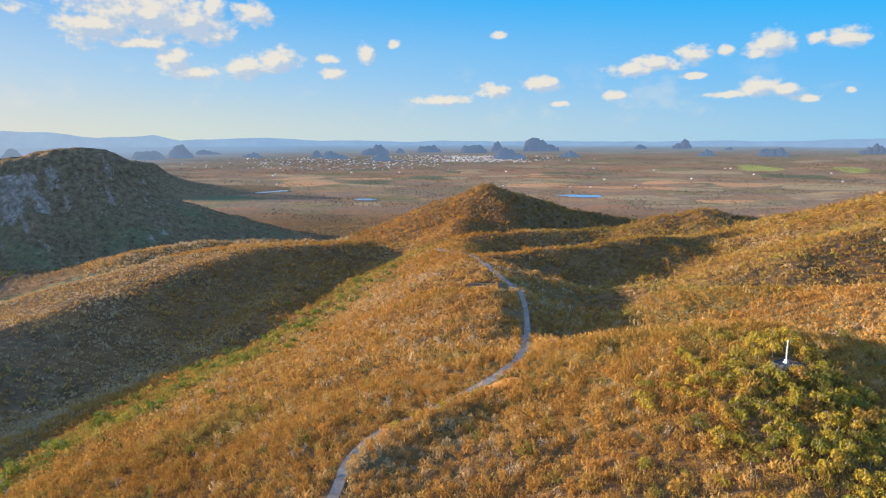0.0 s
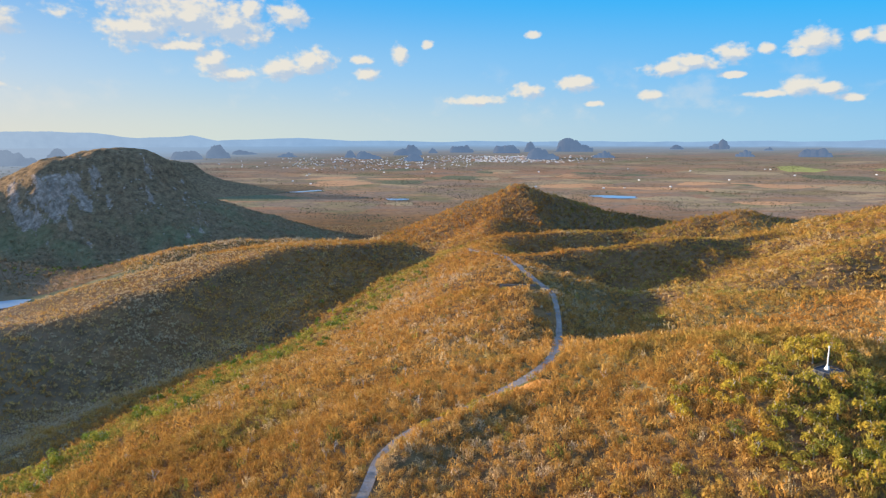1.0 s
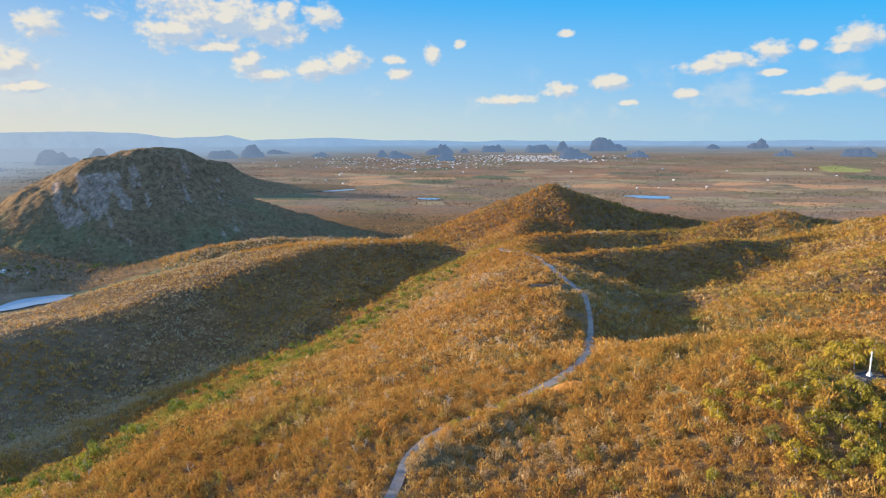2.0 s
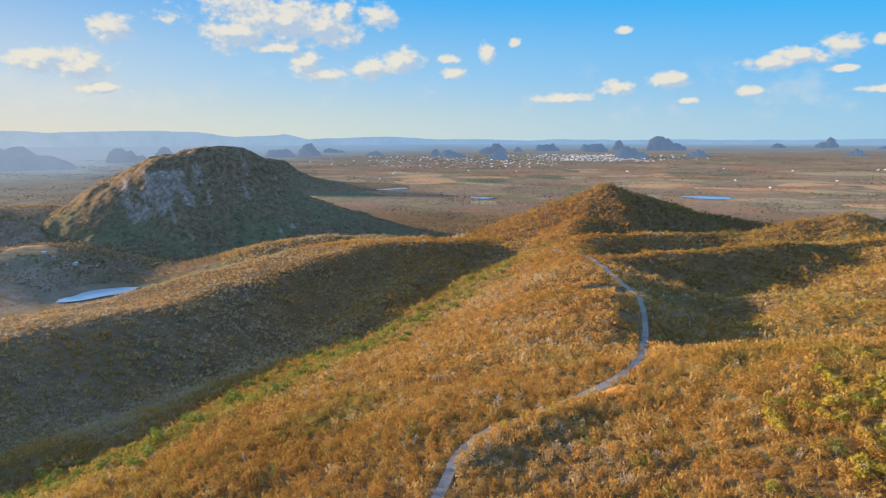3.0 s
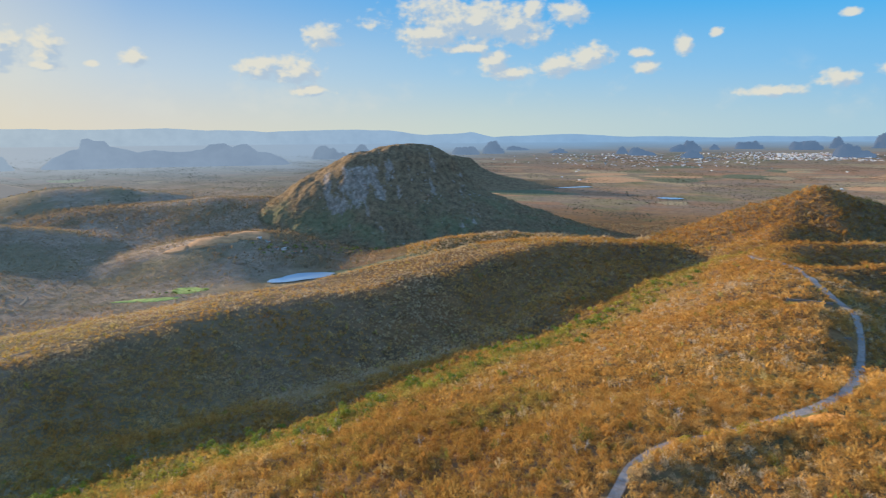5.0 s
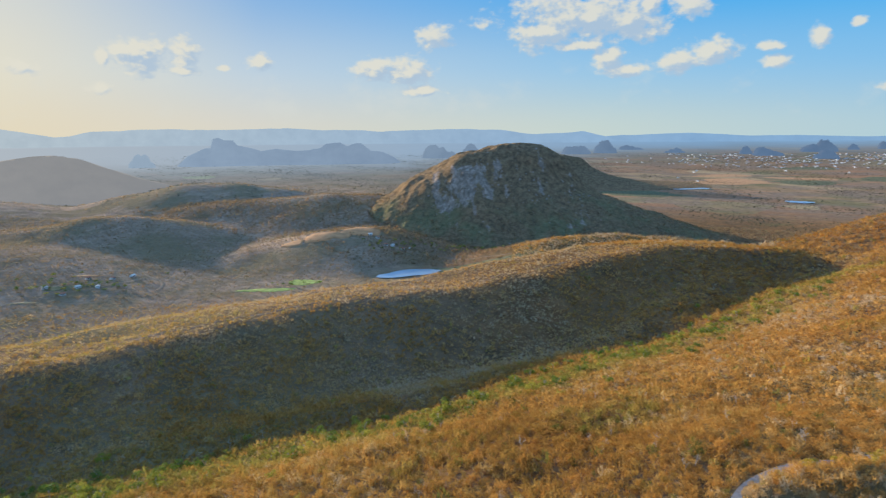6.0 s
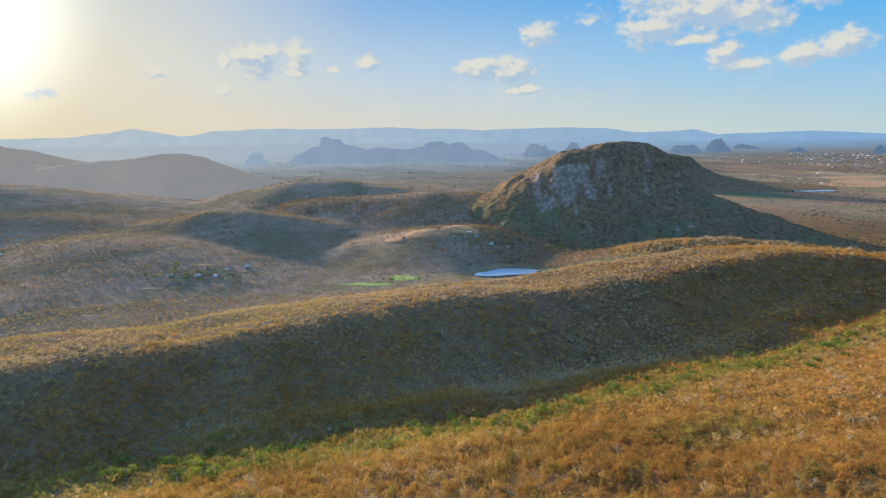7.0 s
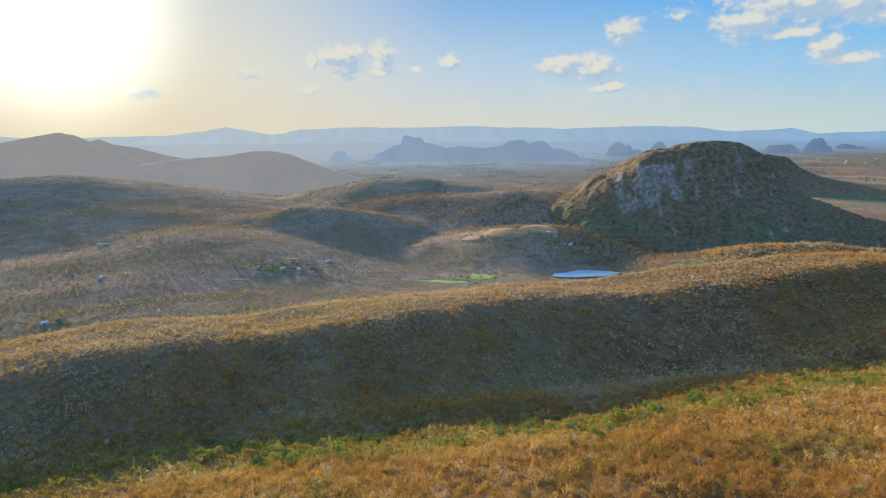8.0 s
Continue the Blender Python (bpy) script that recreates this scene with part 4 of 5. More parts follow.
def clear_of_road(x, y, margin):
    keep = np.ones(len(x), bool)
    for way, gap, step in ((road_way, margin, 3), (track_way, margin - 1.2, 1)):
        for px, py in way[::step]:
            keep &= np.hypot(x - px, y - py) > gap
    return keep


def sprinkle(low, high, spacing, seed, a0=-39.0, a1=92.0):
    """Even but irregular places in a ring between two distances."""
    rnd = np.random.default_rng(seed)
    xs = np.arange(-high, high, spacing)
    x, y = (g.ravel() for g in np.meshgrid(xs, xs))
    x = x + rnd.uniform(-0.48, 0.48, x.size) * spacing
    y = y + rnd.uniform(-0.48, 0.48, y.size) * spacing
    r, a = np.hypot(x, y), bearing(x, y)
    keep = (r > low) & (r < high) & (a > a0) & (a < a1)
    return x[keep], y[keep], rnd


def scrub(name, x, y, rnd, shapes, wide, tall, label, ground_at=land, green=None, sink=0.15, shift=0.0, material=SCRUB):
    n = len(x)
    z = ground_at(x, y)
    spin, which = rnd.uniform(0, 2 * np.pi, n), rnd.integers(0, len(shapes), n)
    w = wide * np.clip(rnd.lognormal(0, 0.32, n), 0.45, 2.1) * vigour(x, y)
    h = tall * w / wide * rnd.uniform(0.8, 1.25, n)
    # the shaded slope gets a paler, greyer, more even tone: shade put into the colour
    tone = np.clip(0.5 + shift + 0.3 * (1 - vigour(x, y)) / 0.35 + 0.26 * shaded_slope(x, y) + 0.22 * ripple(x, y, 60, 51, 3) + rnd.normal(0, 0.2, n) * (1 - 0.65 * shaded_slope(x, y)), 0, 1)
    if green is None:
        green = np.zeros(n)
    verts = np.empty((n, *shapes[0].shape), np.float32)
    c, s = np.cos(spin), np.sin(spin)
    for k, shape in enumerate(shapes):
        m = which == k
        px, py, pz = shape[None, ..., 0], shape[None, ..., 1], shape[None, ..., 2]
        cc, ss = c[m, None, None], s[m, None, None]
        verts[m, ..., 0] = x[m, None, None] + (px * cc - py * ss) * w[m, None, None]
        verts[m, ..., 1] = y[m, None, None] + (px * ss + py * cc) * w[m, None, None]
        verts[m, ..., 2] = z[m, None, None] + (pz - sink) * h[m, None, None]
    per = shapes[0].shape[0] * 3
    ob = link_mesh(name, verts.reshape(-1, 3), np.arange(n * per).reshape(-1, 3), material)
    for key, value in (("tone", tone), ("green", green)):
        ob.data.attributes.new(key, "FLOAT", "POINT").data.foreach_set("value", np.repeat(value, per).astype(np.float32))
    return tagged(ob, label, "scrub", kind="stuff")


def vigour(x, y):
    """How tall the brush grows: low on the open shelf west of the ridge, full on the slopes."""
    edge = np.interp(y, [p[1] for p in WEST[1:14]], [p[0] for p in WEST[1:14]])
    shelf = 1 / (1 + np.exp((x - edge - 8) / 6)) * (y < 690)
    return 1 - 0.35 * shelf


def shaded_slope(x, y):
    """The shaded slope between the western crest and the valley, where the brush is coloured paler and greyer for the
    look of shade.
    """
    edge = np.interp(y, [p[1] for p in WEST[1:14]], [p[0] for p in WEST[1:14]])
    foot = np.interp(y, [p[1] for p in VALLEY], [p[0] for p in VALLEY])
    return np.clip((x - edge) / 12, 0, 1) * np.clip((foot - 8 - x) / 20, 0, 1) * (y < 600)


def greenness(x, y, rnd):
    """Greener where the valley bottom and the damp hollows are, and about the terrace on the knoll."""
    n = len(x)
    valley = np.exp(-((spur_distance(x - 44, y + 16, VALLEY) / 25) ** 2))
    knoll_top = 0.9 * np.exp(-(((x - 97) / 20) ** 2 + ((y - 152) / 36) ** 2))
    odd = np.clip(0.5 * (ripple(x, y, 45, 77, 3) - 0.35), 0, 0.6)
    olive = 0.26 * np.clip((25 - x) / 110, 0, 1) * np.clip((430 - y) / 260, 0, 1) * (1 - shaded_slope(x, y)) + 0.1 * (1 - vigour(x, y)) / 0.35 + 0.35 * (x > 110) * (y > 360) + 0.14 * np.clip((x - 5) / 30, 0, 1) * np.clip((290 - y) / 50, 0, 1)
    return np.clip((valley * 0.95 + knoll_top + odd * (1 - shaded_slope(x, y)) + olive + 0.04) * rnd.uniform(0.2, 1.5, n) + (rnd.random(n) < 0.03) * 0.8, 0, 1)


BARE = (23.0, 223.0, 9.0, 6.0)   # the bare earth in the road bend
VALLEY = [p[:2] for p in VALLEY_BED]
NEAR = [bush_shape(58, 0.118, 26, 100 + k, loose=0.5) for k in range(16)]
MID = [bush_shape(20, 0.21, 5, 200 + k, loose=0.5) for k in range(14)]
FINE = [bush_shape(26, 0.215, 0, 350 + k, loose=0.5) for k in range(12)]
FARTHER = [bush_shape(18, 0.25, 0, 300 + k, loose=0.5) for k in range(12)]
DOTS = [bush_shape(7, 0.46, 0, 400 + k, loose=0.25) for k in range(10)]
for low, high, spacing, shapes, wide, tall, seed, a0, a1 in (
        (132, 262, 2.2, NEAR, 1.6, 2.05, 1, -39, 45), (185, 262, 2.2, NEAR, 1.6, 2.05, 11, 45, 92), (262, 440, 2.5, MID, 1.8, 1.95, 2, -39, 92), (440, 800, 3.5, FINE, 2.1, 1.8, 3, -39, 15), (440, 800, 3.7, FARTHER, 2.2, 1.8, 31, 15, 92)):
    x, y, rnd = sprinkle(low, high, spacing, seed, a0, a1)
    keep = clear_of_road(x, y, 2.6) & (np.hypot(x - 99.5, y - 176) > 5.0) & (np.hypot((x - BARE[0]) / BARE[2], (y - BARE[1]) / BARE[3]) > 0.9)
    keep &= ~((x > 14) & (x < 46) & (y > 416) & (y < 434)) & ~((x > 34) & (x < 47) & (y > 356) & (y < 370))
    x, y = x[keep], y[keep]
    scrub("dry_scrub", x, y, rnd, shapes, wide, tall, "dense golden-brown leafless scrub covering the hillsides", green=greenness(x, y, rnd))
x, y, rnd = sprinkle(800, 1030, 4.6, 14, -26.0, 30.0)
scrub("dry_scrub", x, y, rnd, FARTHER, 2.5, 2.4, "russet leafless scrub on the low hills by the plain", green=greenness(x, y, rnd), shift=np.where(x > -130, -0.2, 0.4))
x, y, rnd = sprinkle(800, 1500, 4.6, 4)
keep = rnd.random(len(x)) < np.clip(0.75 + 0.5 * ripple(x, y, 120, 61, 3), 0.15, 1)
for a, true, level, radius in BASINS[:1]:
    px, py = polar(a, true)
    keep &= np.hypot(x - px, y - py) > radius + 6
keep &= outside_plots(x, y)
for px, py in farm_ways:
    keep &= np.hypot(x - px, y - py) > 3.4
x, y = x[keep], y[keep]
scrub("far_scrub", x, y, rnd, DOTS, 2.1, 1.7, "scattered dull brown bushes on the lowland", green=np.clip(rnd.normal(0.35, 0.3, len(x)), 0, 1), shift=-0.42, material=BRUSH)
x, y, rnd = sprinkle(1500, 2500, 13.0, 15, 34.0, 92.0)
keep = rnd.random(len(x)) < np.clip(0.6 + 0.5 * ripple(x, y, 160, 63, 3), 0.1, 1)
x, y = x[keep], y[keep]
scrub("far_scrub", x, y, rnd, DOTS, 2.6, 1.7, "dull brown brush on the far western hills", green=np.clip(rnd.normal(0.25, 0.3, len(x)), 0, 1), shift=-0.42, material=BRUSH)
x, y, rnd = sprinkle(1500, 4300, 11.0, 5, -39.0, 62.0)
keep = rnd.random(len(x)) < np.clip(0.3 + 0.75 * ripple(x, y, 150, 62, 4) + 0.4 * ripple(x * 0.25, y, 30, 66, 2), 0.03, 1)
x, y = x[keep], y[keep]
scrub("plain_trees", x, y, rnd, DOTS, 2.0, 1.5, "dark dots of trees and hedges on the plain", green=np.clip(rnd.normal(0.6, 0.3, len(x)), 0, 1), shift=-0.4, material=DARK_TREES)
cx, cy = polar(MOUND[0], MOUND[1])
x, y, rnd = sprinkle(1030, 1600, 5.0, 6, 8.0, 52.0)
z, u, v, up = hill_surface(x, y, MOUND)
keep = (up > 4) & (up < 95) & (rnd.random(len(x)) < np.clip(1.25 - up / 75, 0, 1)) & (bareness(u, up, MOUND[-1]) < 0.25) & (v < 120) & outside_plots(x, y)
x, y, u, up = x[keep], y[keep], u[keep], up[keep]
scrub("hill_brush", x, y, rnd, DOTS, 2.0, 1.5, "dark brush and small trees on the granite hill", ground_at=lambda x, y: hill_surface(x, y, MOUND)[0],
      green=np.clip(rnd.normal(0.3, 0.3, len(x)) + 0.25 * (up < 70) * (u < 40) - 0.1 * (up > 130), 0, 1), shift=-0.3, material=BRUSH)

# ---- ponds and fields: flat sheets laid into the land ----
def water_sheet(a, true, along, across, label, turn=0.0, level=0.0, seed=1):
    r = float(drawn_in(true))
    scale = r / true
    cx, cy = polar(a, r)
    t = radians(a + turn)
    ring = []
    rnd = np.random.default_rng(seed)
    k = rnd.uniform(0, 6.28, 4)
    for i in range(72):
        f = 2 * math.pi * i / 72
        w = 1 + 0.16 * math.sin(2 * f + k[0]) + 0.10 * math.sin(3 * f + k[1]) + 0.06 * math.sin(5 * f + k[2]) + 0.03 * math.sin(9 * f + k[3])
        u, v = along * scale * w * math.cos(f), across * scale * w * math.sin(f)
        ring.append((cx + u * math.cos(t) - v * math.sin(t), cy + u * math.sin(t) + v * math.cos(t)))
    z = level
    bm = bmesh.new()
    bm.faces.new([bm.verts.new((x, y, z)) for x, y in ring])
    return tagged(part("pond", bm, WATER), label, "pond", kind="water")


def field(name, a, true, along, across, material, label, turn=0.0, lift=0.8, seed=1):
    """A patch of field draped over the ground."""
    r = float(drawn_in(true))
    scale = r / true
    cx, cy = polar(a, r)
    t = radians(a + turn)
    f, q = np.meshgrid(np.linspace(0, 2 * np.pi, 49), np.linspace(0, 1, 9))
    k = np.random.default_rng(seed).uniform(0, 6.28, 3)
    w = 1 + 0.2 * np.sin(2 * f + k[0]) + 0.14 * np.sin(3 * f + k[1]) + 0.07 * np.sin(7 * f + k[2])
    u, v = along * scale * w * q * np.cos(f), across * scale * w * q * np.sin(f)
    X, Y = cx + u * math.cos(t) - v * math.sin(t), cy + u * math.sin(t) + v * math.cos(t)
    Z = land(X, Y) + lift * np.clip((1 - q) * 8, 0, 1) - 0.3 * q
    ob = link_mesh(name, np.stack([X, Y, Z], -1).reshape(-1, 3), grid_faces(*X.shape)[:, ::-1], material, smooth=True)
    return tagged(ob, label, "field", kind="structure")


water_sheet(39.4, 918, 50, 21, "small blue pond below the granite hill", 14, 1.5, 4)
water_sheet(-12.2, 2310, 85, 50, "blue reservoir with straight bank on the plain", 0, 9.0, 7)
water_sheet(7.0, 2145, 34, 34, "small pale blue pond on the plain", 0, 6.0, 8)
water_sheet(15.4, 2520, 90, 40, "long pale pond beside the hill", 12, 13.5, 9)
for k, (a, d, w, h, m, label) in enumerate([
        (48.9, 880, 26, 14, GREEN_FIELD, "bright green irrigated plot by the pond"), (52.0, 850, 38, 9, GREEN_FIELD, "bright green irrigated strip"),
        (33.5, 935, 90, 22, MEADOW, "green meadow strip at the hill foot"), (46.9, 1085, 36, 26, EARTH, "bare red earth on a low rise"),
        (43.6, 1122, 36, 28, EARTH, "bare red earth patch"), (49.7, 1066, 22, 12, EARTH, "bare red earth patch"), (-26.1, 4950, 150, 240, YELLOW_FIELD, "bright yellow-green field on the plain"),
        (-32.5, 5000, 130, 200, YELLOW_FIELD, "yellow-green field far out"), (-24.5, 3120, 150, 110, EARTH, "ploughed red field"), (-31.5, 3150, 230, 130, STRAW, "straw-coloured field"),
        (-19.0, 3150, 110, 90, EARTH, "ploughed red field"), (-22.0, 4200, 220, 160, STRAW, "straw-coloured field"), (57.1, 3500, 70, 110, GREEN_FIELD, "distant bright green field"),
        (51.3, 3200, 60, 60, STRAW, "distant pale field"), (12.0, 2950, 170, 130, EARTH, "reddish bare field"), (6.8, 2020, 60, 45, STRAW, "straw-coloured field by the small pond"),
        (1.0, 3350, 150, 120, MEADOW, "dull green wet meadow"), (67.5, 900, 34, 8, MEADOW, "green gardens round the farmhouses"), (70.5, 850, 14, 4, STRAW, "pale dry yard"),
        (-29.0, 4000, 160, 120, MEADOW, "dull green field"), (66.0, 950, 18, 5, EARTH, "bare reddish yard by the farm"),
        (-5.9, 224, 8, 4.5, ORANGE, "bare orange earth in the road bend")]):
    field("field", a, d, w, h, m, label, lift=2.0 if 1000 < d < 1500 else 0.6, seed=k)
rnd = random.Random(23)
for k in range(34):
    kind, label = ((STRAW, "straw-coloured stubble field on the plain"), (EARTH, "ploughed reddish field on the plain"), (MEADOW, "dull green pasture on the plain"))[k % 3]
    field("field", rnd.uniform(-36, 26), rnd.uniform(2100, 4300), rnd.uniform(50, 190), rnd.uniform(30, 95), kind, label, turn=rnd.uniform(-12, 12), seed=60 + k)


# ---- houses ----
def house(wide, deep, tall, roof_material, label, group):
    """A small gabled house: walls, two roof slopes in one cover, a door and two windows."""
    ob = new("house")
    bm = bmesh.new()
    ridge, x, y = tall + deep * 0.22, wide / 2, deep / 2
    v = [bm.verts.new(p) for p in ((-x, -y, -1), (x, -y, -1), (x, y, -1), (-x, y, -1), (-x, -y, tall), (x, -y, tall), (x, y, tall), (-x, y, tall), (-x, 0, ridge), (x, 0, ridge))]
    for f in ((0, 1, 5, 4), (2, 3, 7, 6), (1, 2, 6, 9, 5), (3, 0, 4, 8, 7)):
        bm.faces.new([v[i] for i in f])
    part("wall", bm, WALL, ob)
    bm = bmesh.new()
    rows = []
    for h in (0.0, 0.18):
        rows.append([bm.verts.new(p) for p in ((-x - .4, -y - .5, tall - .2 + h), (x + .4, -y - .5, tall - .2 + h), (x + .4, 0, ridge + .02 + h), (-x - .4, 0, ridge + .02 + h),
                                              (x + .4, y + .5, tall - .2 + h), (-x - .4, y + .5, tall - .2 + h))])
    for row in rows:
        bm.faces.new([row[i] for i in (0, 1, 2, 3)])
        bm.faces.new([row[i] for i in (3, 2, 4, 5)])
    for i, j in ((0, 1), (1, 2), (2, 4), (4, 5), (5, 3), (3, 0)):
        bm.faces.new([rows[0][i], rows[0][j], rows[1][j], rows[1][i]])
    part("roof", bm, roof_material, ob)
    for name, cx, low, high, half in (("door", 0.0, 0.0, 2.1, 0.5), ("window", -wide * 0.3, 0.9, 2.0, 0.55), ("window", wide * 0.3, 0.9, 2.0, 0.55)):
        bm = bmesh.new()
        bmesh.ops.create_cube(bm, size=1, matrix=Matrix.Translation((cx, -y, (low + high) / 2)) @ Matrix.Diagonal((half * 2, 0.12, high - low, 1)))
        part(name, bm, DOOR, ob)
    return tagged(ob, label, "house", group=group)


def place_house(ob, a, d, turn, first):
    x, y = polar(a, d)
    m = pose(x, y, ground_z(x, y) + 0.2, 0, 0, turn)
    if first:
        ob.matrix_basis = m
        return ob
    return copy_thing(ob, m)


farm_white = house(6, 4.4, 2.5, SHEET, "small whitewashed farmhouse with a pale roof", "farmhouses")
farm_tile = house(6, 4.4, 2.4, TILE, "small farmhouse with a clay tile roof", "farmhouses")
for k, (a, d, turn) in enumerate([(42.9, 1104, 20), (40.9, 1054, 60), (66.8, 896, 30), (65.4, 893, 80), (85.4, 752, 15), (62.8, 940, 40), (81.2, 905, 70), (69.0, 900, 5)]):
    place_house(farm_white, a, d, a + turn, k == 0)
for k, (a, d, turn) in enumerate([(41.5, 1055, 0), (40.0, 1040, 30), (39.3, 1050, 75), (67.9, 870, 20), (64.3, 930, 60), (84.3, 756, 5), (42.2, 1090, 45), (66.0, 935, 10)]):
    place_house(farm_tile, a, d, a + turn, k == 0)
shed = house(15, 4, 2.4, SHEET, "long shed with a bright metal roof among the low hills", "sheds")
place_house(shed, 80.8, 1110, 75, True)

# ---- the town on the plain, each house at the drawn-in distance ----
town_house = house(7.5, 6, 2.8, WALL, "pale town house on the plain", "town houses")
town_tile = house(8, 6, 2.6, TILE, "town house with a clay tile roof", "town houses")
rnd = random.Random(7)
first = [True, True]
for k in range(300):
    a, true = rnd.gauss(-3.0, 3.4), rnd.uniform(5700, 7900)
    if k % 3 == 0:
        a, true = rnd.uniform(2, 17), rnd.uniform(5000, 7000)
    if k % 14 == 0:
        a, true = rnd.uniform(-32, 20), rnd.uniform(2600, 5000)
    which = k % 4 == 1
    place_house(town_tile if which else town_house, a, float(drawn_in(true)), rnd.uniform(0, 180), first[which])
    first[which] = False


# the crowded middle of the town, too small to tell house from house
def town_blocks(count, seed):
    rnd = np.random.default_rng(seed)
    corner = np.array([(-1, -1, -0.3), (1, -1, -0.3), (1, 1, -0.3), (-1, 1, -0.3), (-1, -1, 1), (1, -1, 1), (1, 1, 1), (-1, 1, 1), (-1, 0, 1.5), (1, 0, 1.5)])
    quads = np.array([(0, 1, 5, 4), (1, 2, 6, 5), (2, 3, 7, 6), (3, 0, 4, 7), (4, 5, 9, 8), (8, 9, 6, 7), (5, 6, 9, 9), (7, 4, 8, 8)])
    verts, faces = [], []
    for k in range(count):
        if k % 3:
            a, true = rnd.normal(-2.5, 3.0), rnd.uniform(5600, 7600)
        else:
            a, true = rnd.normal(9, 5), rnd.uniform(4200, 6400)
        x, y = polar(a, float(drawn_in(true)))
        t = rnd.uniform(0, 3.14)
        p = corner * (rnd.uniform(2.0, 5.0), rnd.uniform(1.8, 3.2), rnd.uniform(1.6, 2.8))
        p = np.stack([p[:, 0] * math.cos(t) - p[:, 1] * math.sin(t) + x, p[:, 0] * math.sin(t) + p[:, 1] * math.cos(t) + y, p[:, 2] + ground_z(x, y) + 0.5], 1)
        faces.append(quads[:6] + len(verts) * 10)
        verts.append(p)
    ob = link_mesh("town_blocks", np.concatenate(verts), np.concatenate(faces), TOWN)
    return tagged(ob, "pale specks of crowded town houses on the plain", "town", kind="stuff")


town_blocks(800, 31)


# ---- the white column on its terrace ----
MX, MY = 99.5, 176.0
MZ = ground_z(MX, MY)


def box(sx, sy, sz, x=0, y=0, z=0, bevel=0.0, turn=0.0):
    bm = bmesh.new()
    bmesh.ops.create_cube(bm, size=1, matrix=pose(x, y, z + sz / 2, 0, 0, turn) @ Matrix.Diagonal((sx, sy, sz, 1)))
    if bevel:
        bmesh.ops.bevel(bm, geom=bm.edges[:], offset=bevel, segments=2, affect="EDGES")
    return bm


def drum(low, high, z0, z1, sides=20):
    bm = bmesh.new()
    bmesh.ops.create_cone(bm, cap_ends=True, segments=sides, radius1=low, radius2=high, depth=z1 - z0, matrix=pose(0, 0, (z0 + z1) / 2))
    return bm


terrace = tagged(new("terrace"), "dark stone-paved terrace on the hilltop", "terrace")
terrace.matrix_basis = pose(MX, MY, MZ + 0.3, 0, 0, 29)
part("base", box(6.9, 5.3, 2.6, 0, 0, -2.6, 0.05), DARK_STONE, terrace)
for i in range(4):
    for j in range(3):
        part("paving_slab", box(1.66, 1.68, 0.1, -2.55 + 1.7 * i, -1.73 + 1.73 * j, 0.0, 0.02), DARK_STONE, terrace)
for sx, sy, x, y in ((6.9, 0.2, 0, 2.6), (0.2, 5.0, -3.4, 0), (0.2, 5.0, 3.4, 0)):
    part("parapet", box(sx, sy, 0.4, x, y, 0.1, 0.03), DARK_STONE, terrace)
column = tagged(new("white_column"), "slender white-painted column on a stepped plinth", "column")
column.matrix_basis = pose(MX, MY + 0.6, MZ + 0.4, 0, 0, 29)
part("plinth", box(1.1, 1.1, 0.5, 0, 0, 0, 0.04), WHITE, column)
part("step", box(0.75, 0.75, 0.5, 0, 0, 0.5, 0.04), WHITE, column)
part("shaft", drum(0.2, 0.17, 1.0, 4.6), WHITE, column)
part("collar", drum(0.27, 0.27, 4.6, 4.85), WHITE, column)
part("upper_shaft", drum(0.17, 0.15, 4.85, 6.3), WHITE, column)
part("cap", drum(0.25, 0.2, 6.3, 6.9), WHITE, column)


# ---- low concrete walls beside the road ----
def low_wall(x0, y0, x1, y1, label):
    ob = tagged(new("low_wall"), label, "wall")
    along = math.hypot(x1 - x0, y1 - y0)
    ob.matrix_basis = pose((x0 + x1) / 2, (y0 + y1) / 2, min(ground_z(x0, y0), ground_z(x1, y1)) + 0.6, 0, 0, math.degrees(math.atan2(y1 - y0, x1 - x0)))
    part("wall_body", box(along, 0.4, 1.4, 0, 0, -0.6, 0.03), ROAD, ob)
    part("coping", box(along + 0.2, 0.56, 0.14, 0, 0, 0.8, 0.02), ROAD, ob)
    for side in (-1, 1):
        part("end_post", box(0.6, 0.6, 1.8, side * along / 2, 0, -0.6, 0.03), ROAD, ob)
    return ob


low_wall(18, 430, 42, 431, "low pale concrete wall beside the road bend")
low_wall(37, 366, 45, 368, "short pale concrete culvert wall at the road edge")


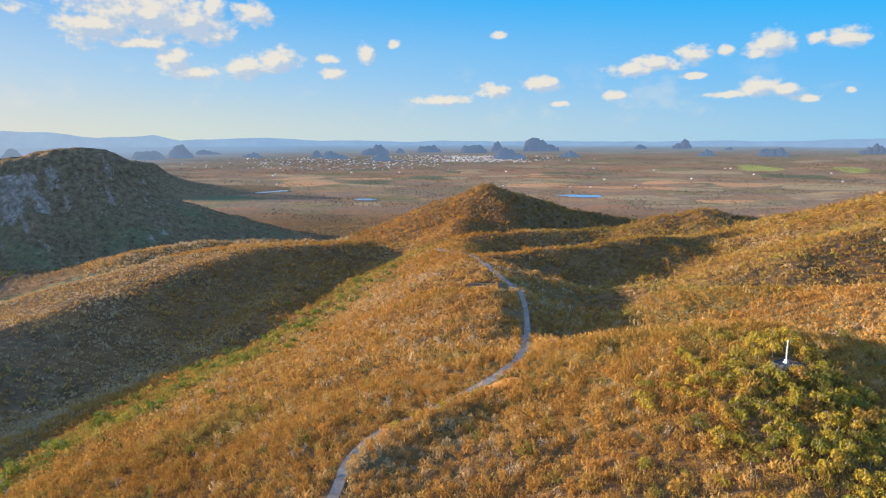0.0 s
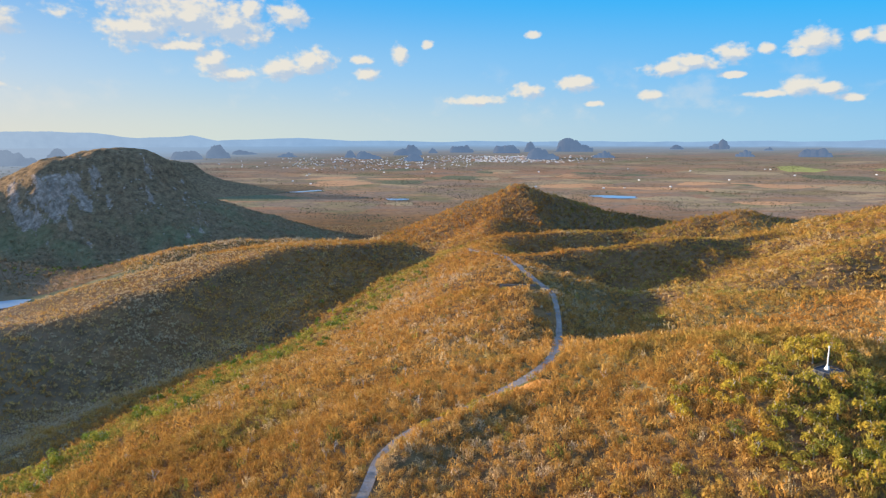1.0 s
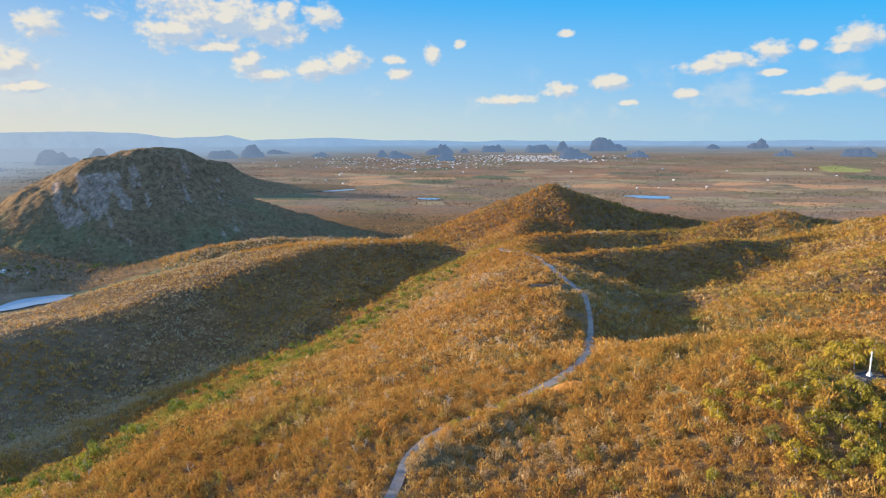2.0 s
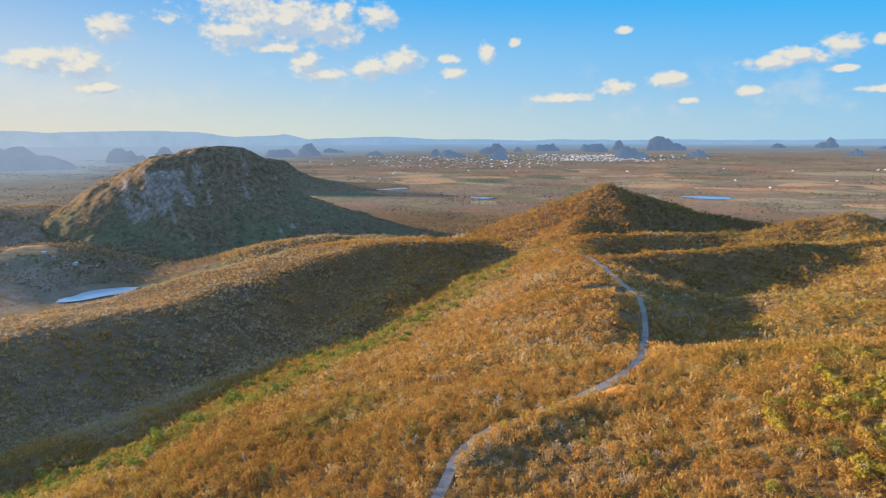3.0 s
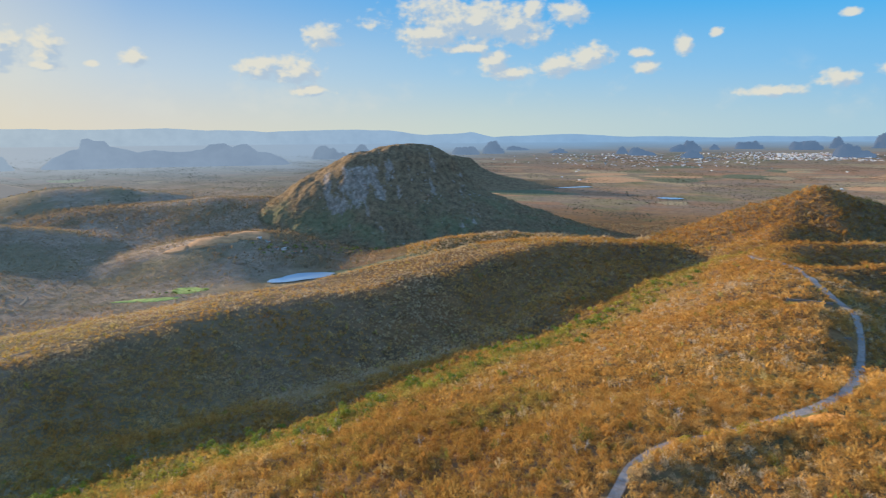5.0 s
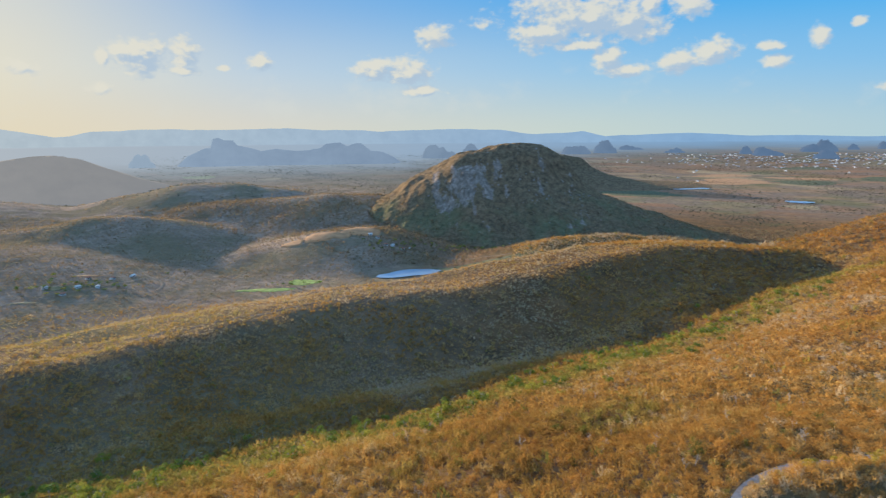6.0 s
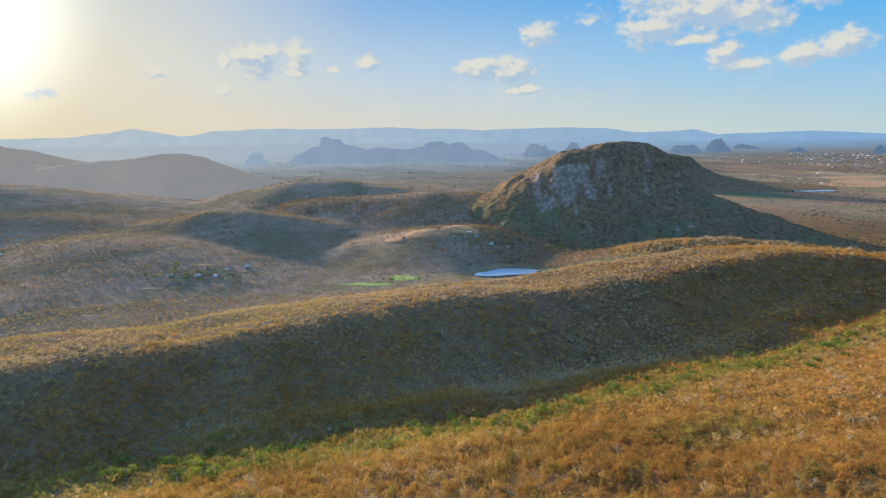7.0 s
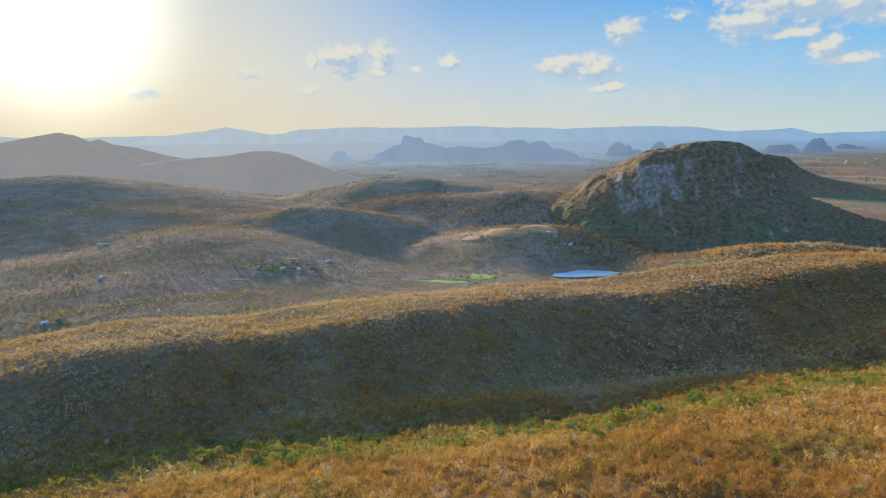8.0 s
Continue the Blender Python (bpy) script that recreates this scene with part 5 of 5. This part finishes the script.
# ---- trees that stand out of the scrub ----
def leafy_tree(seed, leaves, name, label, group):
    rnd = random.Random(seed)
    ob = tagged(new(name), label, "tree", group=group)
    bm = bmesh.new()
    for k in range(7):
        lean = Vector((rnd.uniform(-1, 1), rnd.uniform(-1, 1), rnd.uniform(1.3, 2.2))).normalized() if k else Vector((0, 0, 1))
        long, base = (2.0, 0.0) if k == 0 else (rnd.uniform(1.2, 2.0), rnd.uniform(0.9, 1.7))
        turn = lean.to_track_quat("Z", "Y").to_matrix().to_4x4()
        thick = 0.15 if k == 0 else 0.07
        bmesh.ops.create_cone(bm, segments=6, radius1=thick, radius2=thick * 0.45, depth=long, matrix=Matrix.Translation((0, 0, base)) @ turn @ Matrix.Translation((0, 0, long / 2 - 0.2)))
    part("trunk", bm, BARK, ob)
    shape = bush_shape(330, 0.11, 0, 900 + seed, 0.55) * (2.0, 2.0, 1.7) + (0, 0, 1.1)
    crown = link_mesh("crown", shape.reshape(-1, 3), np.arange(shape.shape[0] * 3).reshape(-1, 3), leaves, ob)
    return ob


def bare_tree(seed):
    rnd = random.Random(seed)
    ob = new("bare_tree")
    tagged(ob, "pale leafless tree standing in the scrub", "tree", group="bare trees")
    bm = bmesh.new()
    bmesh.ops.create_cone(bm, segments=6, radius1=0.16, radius2=0.09, depth=1.8, matrix=pose(0, 0, 0.7))
    part("trunk", bm, BARK, ob)
    bm = bmesh.new()
    tips = [(Vector((0, 0, 1.3)), Vector((0, 0, 1)), 0.09, 0)]
    while tips:
        at, way, thick, depth = tips.pop()
        for k in range(3 if depth < 2 else 2):
            lean = (way + Vector((rnd.uniform(-1, 1), rnd.uniform(-1, 1), rnd.uniform(-0.1, 0.6)))).normalized()
            long = rnd.uniform(0.8, 1.4) * (1 - 0.18 * depth)
            turn = lean.to_track_quat("Z", "Y").to_matrix().to_4x4()
            bmesh.ops.create_cone(bm, segments=4, radius1=thick, radius2=thick * 0.5, depth=long, matrix=Matrix.Translation(at) @ turn @ Matrix.Translation((0, 0, long / 2)))
            if depth < 2:
                tips.append((at + lean * long, lean, thick * 0.55, depth + 1))
    part("crown", bm, BARK, ob, "bare pale branches")
    return ob


def plant(kinds, places, seed):
    rnd = random.Random(seed)
    used = set()
    for x, y, size in places:
        k = rnd.randrange(len(kinds))
        m = pose(x, y, ground_z(x, y) - 0.1, rnd.uniform(-4, 4), rnd.uniform(-4, 4), rnd.uniform(0, 360)) @ Matrix.Scale(size, 4)
        if k in used:
            ob = copy_thing(kinds[k], m)
            ob.scale = (size, size, size)
        else:
            used.add(k)
            kinds[k].matrix_basis = m


def about_terrace(count, seed):
    rnd = random.Random(seed)
    out = []
    while len(out) < count:
        x, y = rnd.gauss(93, 16), rnd.gauss(146, 28)
        near = abs(x - 99.5) < 5.5 and -8 < y - 176 < 5.5
        if not near and all(math.hypot(x - p[0], y - p[1]) > 2.7 for p in out):
            out.append((x, y, rnd.uniform(0.95, 1.6)))
    return out


def over_slopes(count, seed):
    rnd = random.Random(seed)
    out = []
    while len(out) < count:
        a, r = rnd.uniform(-36, 86), rnd.uniform(165, 330)
        x, y = polar(a, r)
        if np.hypot(road_way[:, 0] - x, road_way[:, 1] - y).min() > 6 and math.hypot(x - 99.5, y - 176) > 10:
            out.append((x, y, rnd.uniform(0.8, 1.3)))
    return out


def along_valley(count, seed):
    rnd = random.Random(seed)
    out = []
    while len(out) < count:
        k = rnd.randrange(1, 10)
        f = rnd.random()
        (ax, ay), (bx, by) = VALLEY[k], VALLEY[k + 1]
        x, y = ax + f * (bx - ax) + rnd.gauss(46, 20), ay + f * (by - ay) + rnd.gauss(-16, 8)
        if all(math.hypot(x - p[0], y - p[1]) > 3.0 for p in out):
            out.append((x, y, rnd.uniform(1.0, 2.1)))
    return out


plant([leafy_tree(k, LEAVES, "yellow_tree", "small tree with yellow-green leaves on the hilltop", "yellow trees") for k in range(5)], about_terrace(190, 3), 4)
plant([leafy_tree(10 + k, GREEN_LEAVES, "green_tree", "leafy green tree in the damp valley bottom", "green trees") for k in range(4)], along_valley(190, 8), 9)
def beside_road(count, seed):
    rnd = random.Random(seed)
    out = []
    for k in range(count):
        j = rnd.randrange(95, 150)
        p = road_way[j] - road_side[j] * rnd.uniform(3.6, 7.5)
        out.append((p[0], p[1], rnd.uniform(0.7, 1.1)))
    return out


def round_farms(seed):
    """Trees about the yards of the lowland and along the foot of the granite hill."""
    rnd = random.Random(seed)
    out = []
    for a, d, da, dd, count in ((66.5, 905, 2.6, 22, 46), (84.8, 762, 1.6, 14, 16), (40.8, 1058, 1.6, 16, 22), (35.0, 1075, 3.2, 12, 44), (49.5, 868, 1.2, 6, 8)):
        for k in range(count):
            x, y = polar(rnd.gauss(a, da), rnd.gauss(d, dd))
            out.append((x, y, rnd.uniform(0.8, 1.7)))
    return out


plant([leafy_tree(30 + k, GREEN_LEAVES, "green_tree", "small dark green tree by the farms on the lowland", "farm trees") for k in range(4)], round_farms(21), 22)
plant([bare_tree(k) for k in range(4)], over_slopes(120, 5), 6)
plant([leafy_tree(20 + k, LEAVES, "yellow_tree", "yellowing small tree at the road edge", "roadside trees") for k in range(3)], beside_road(22, 12), 13)
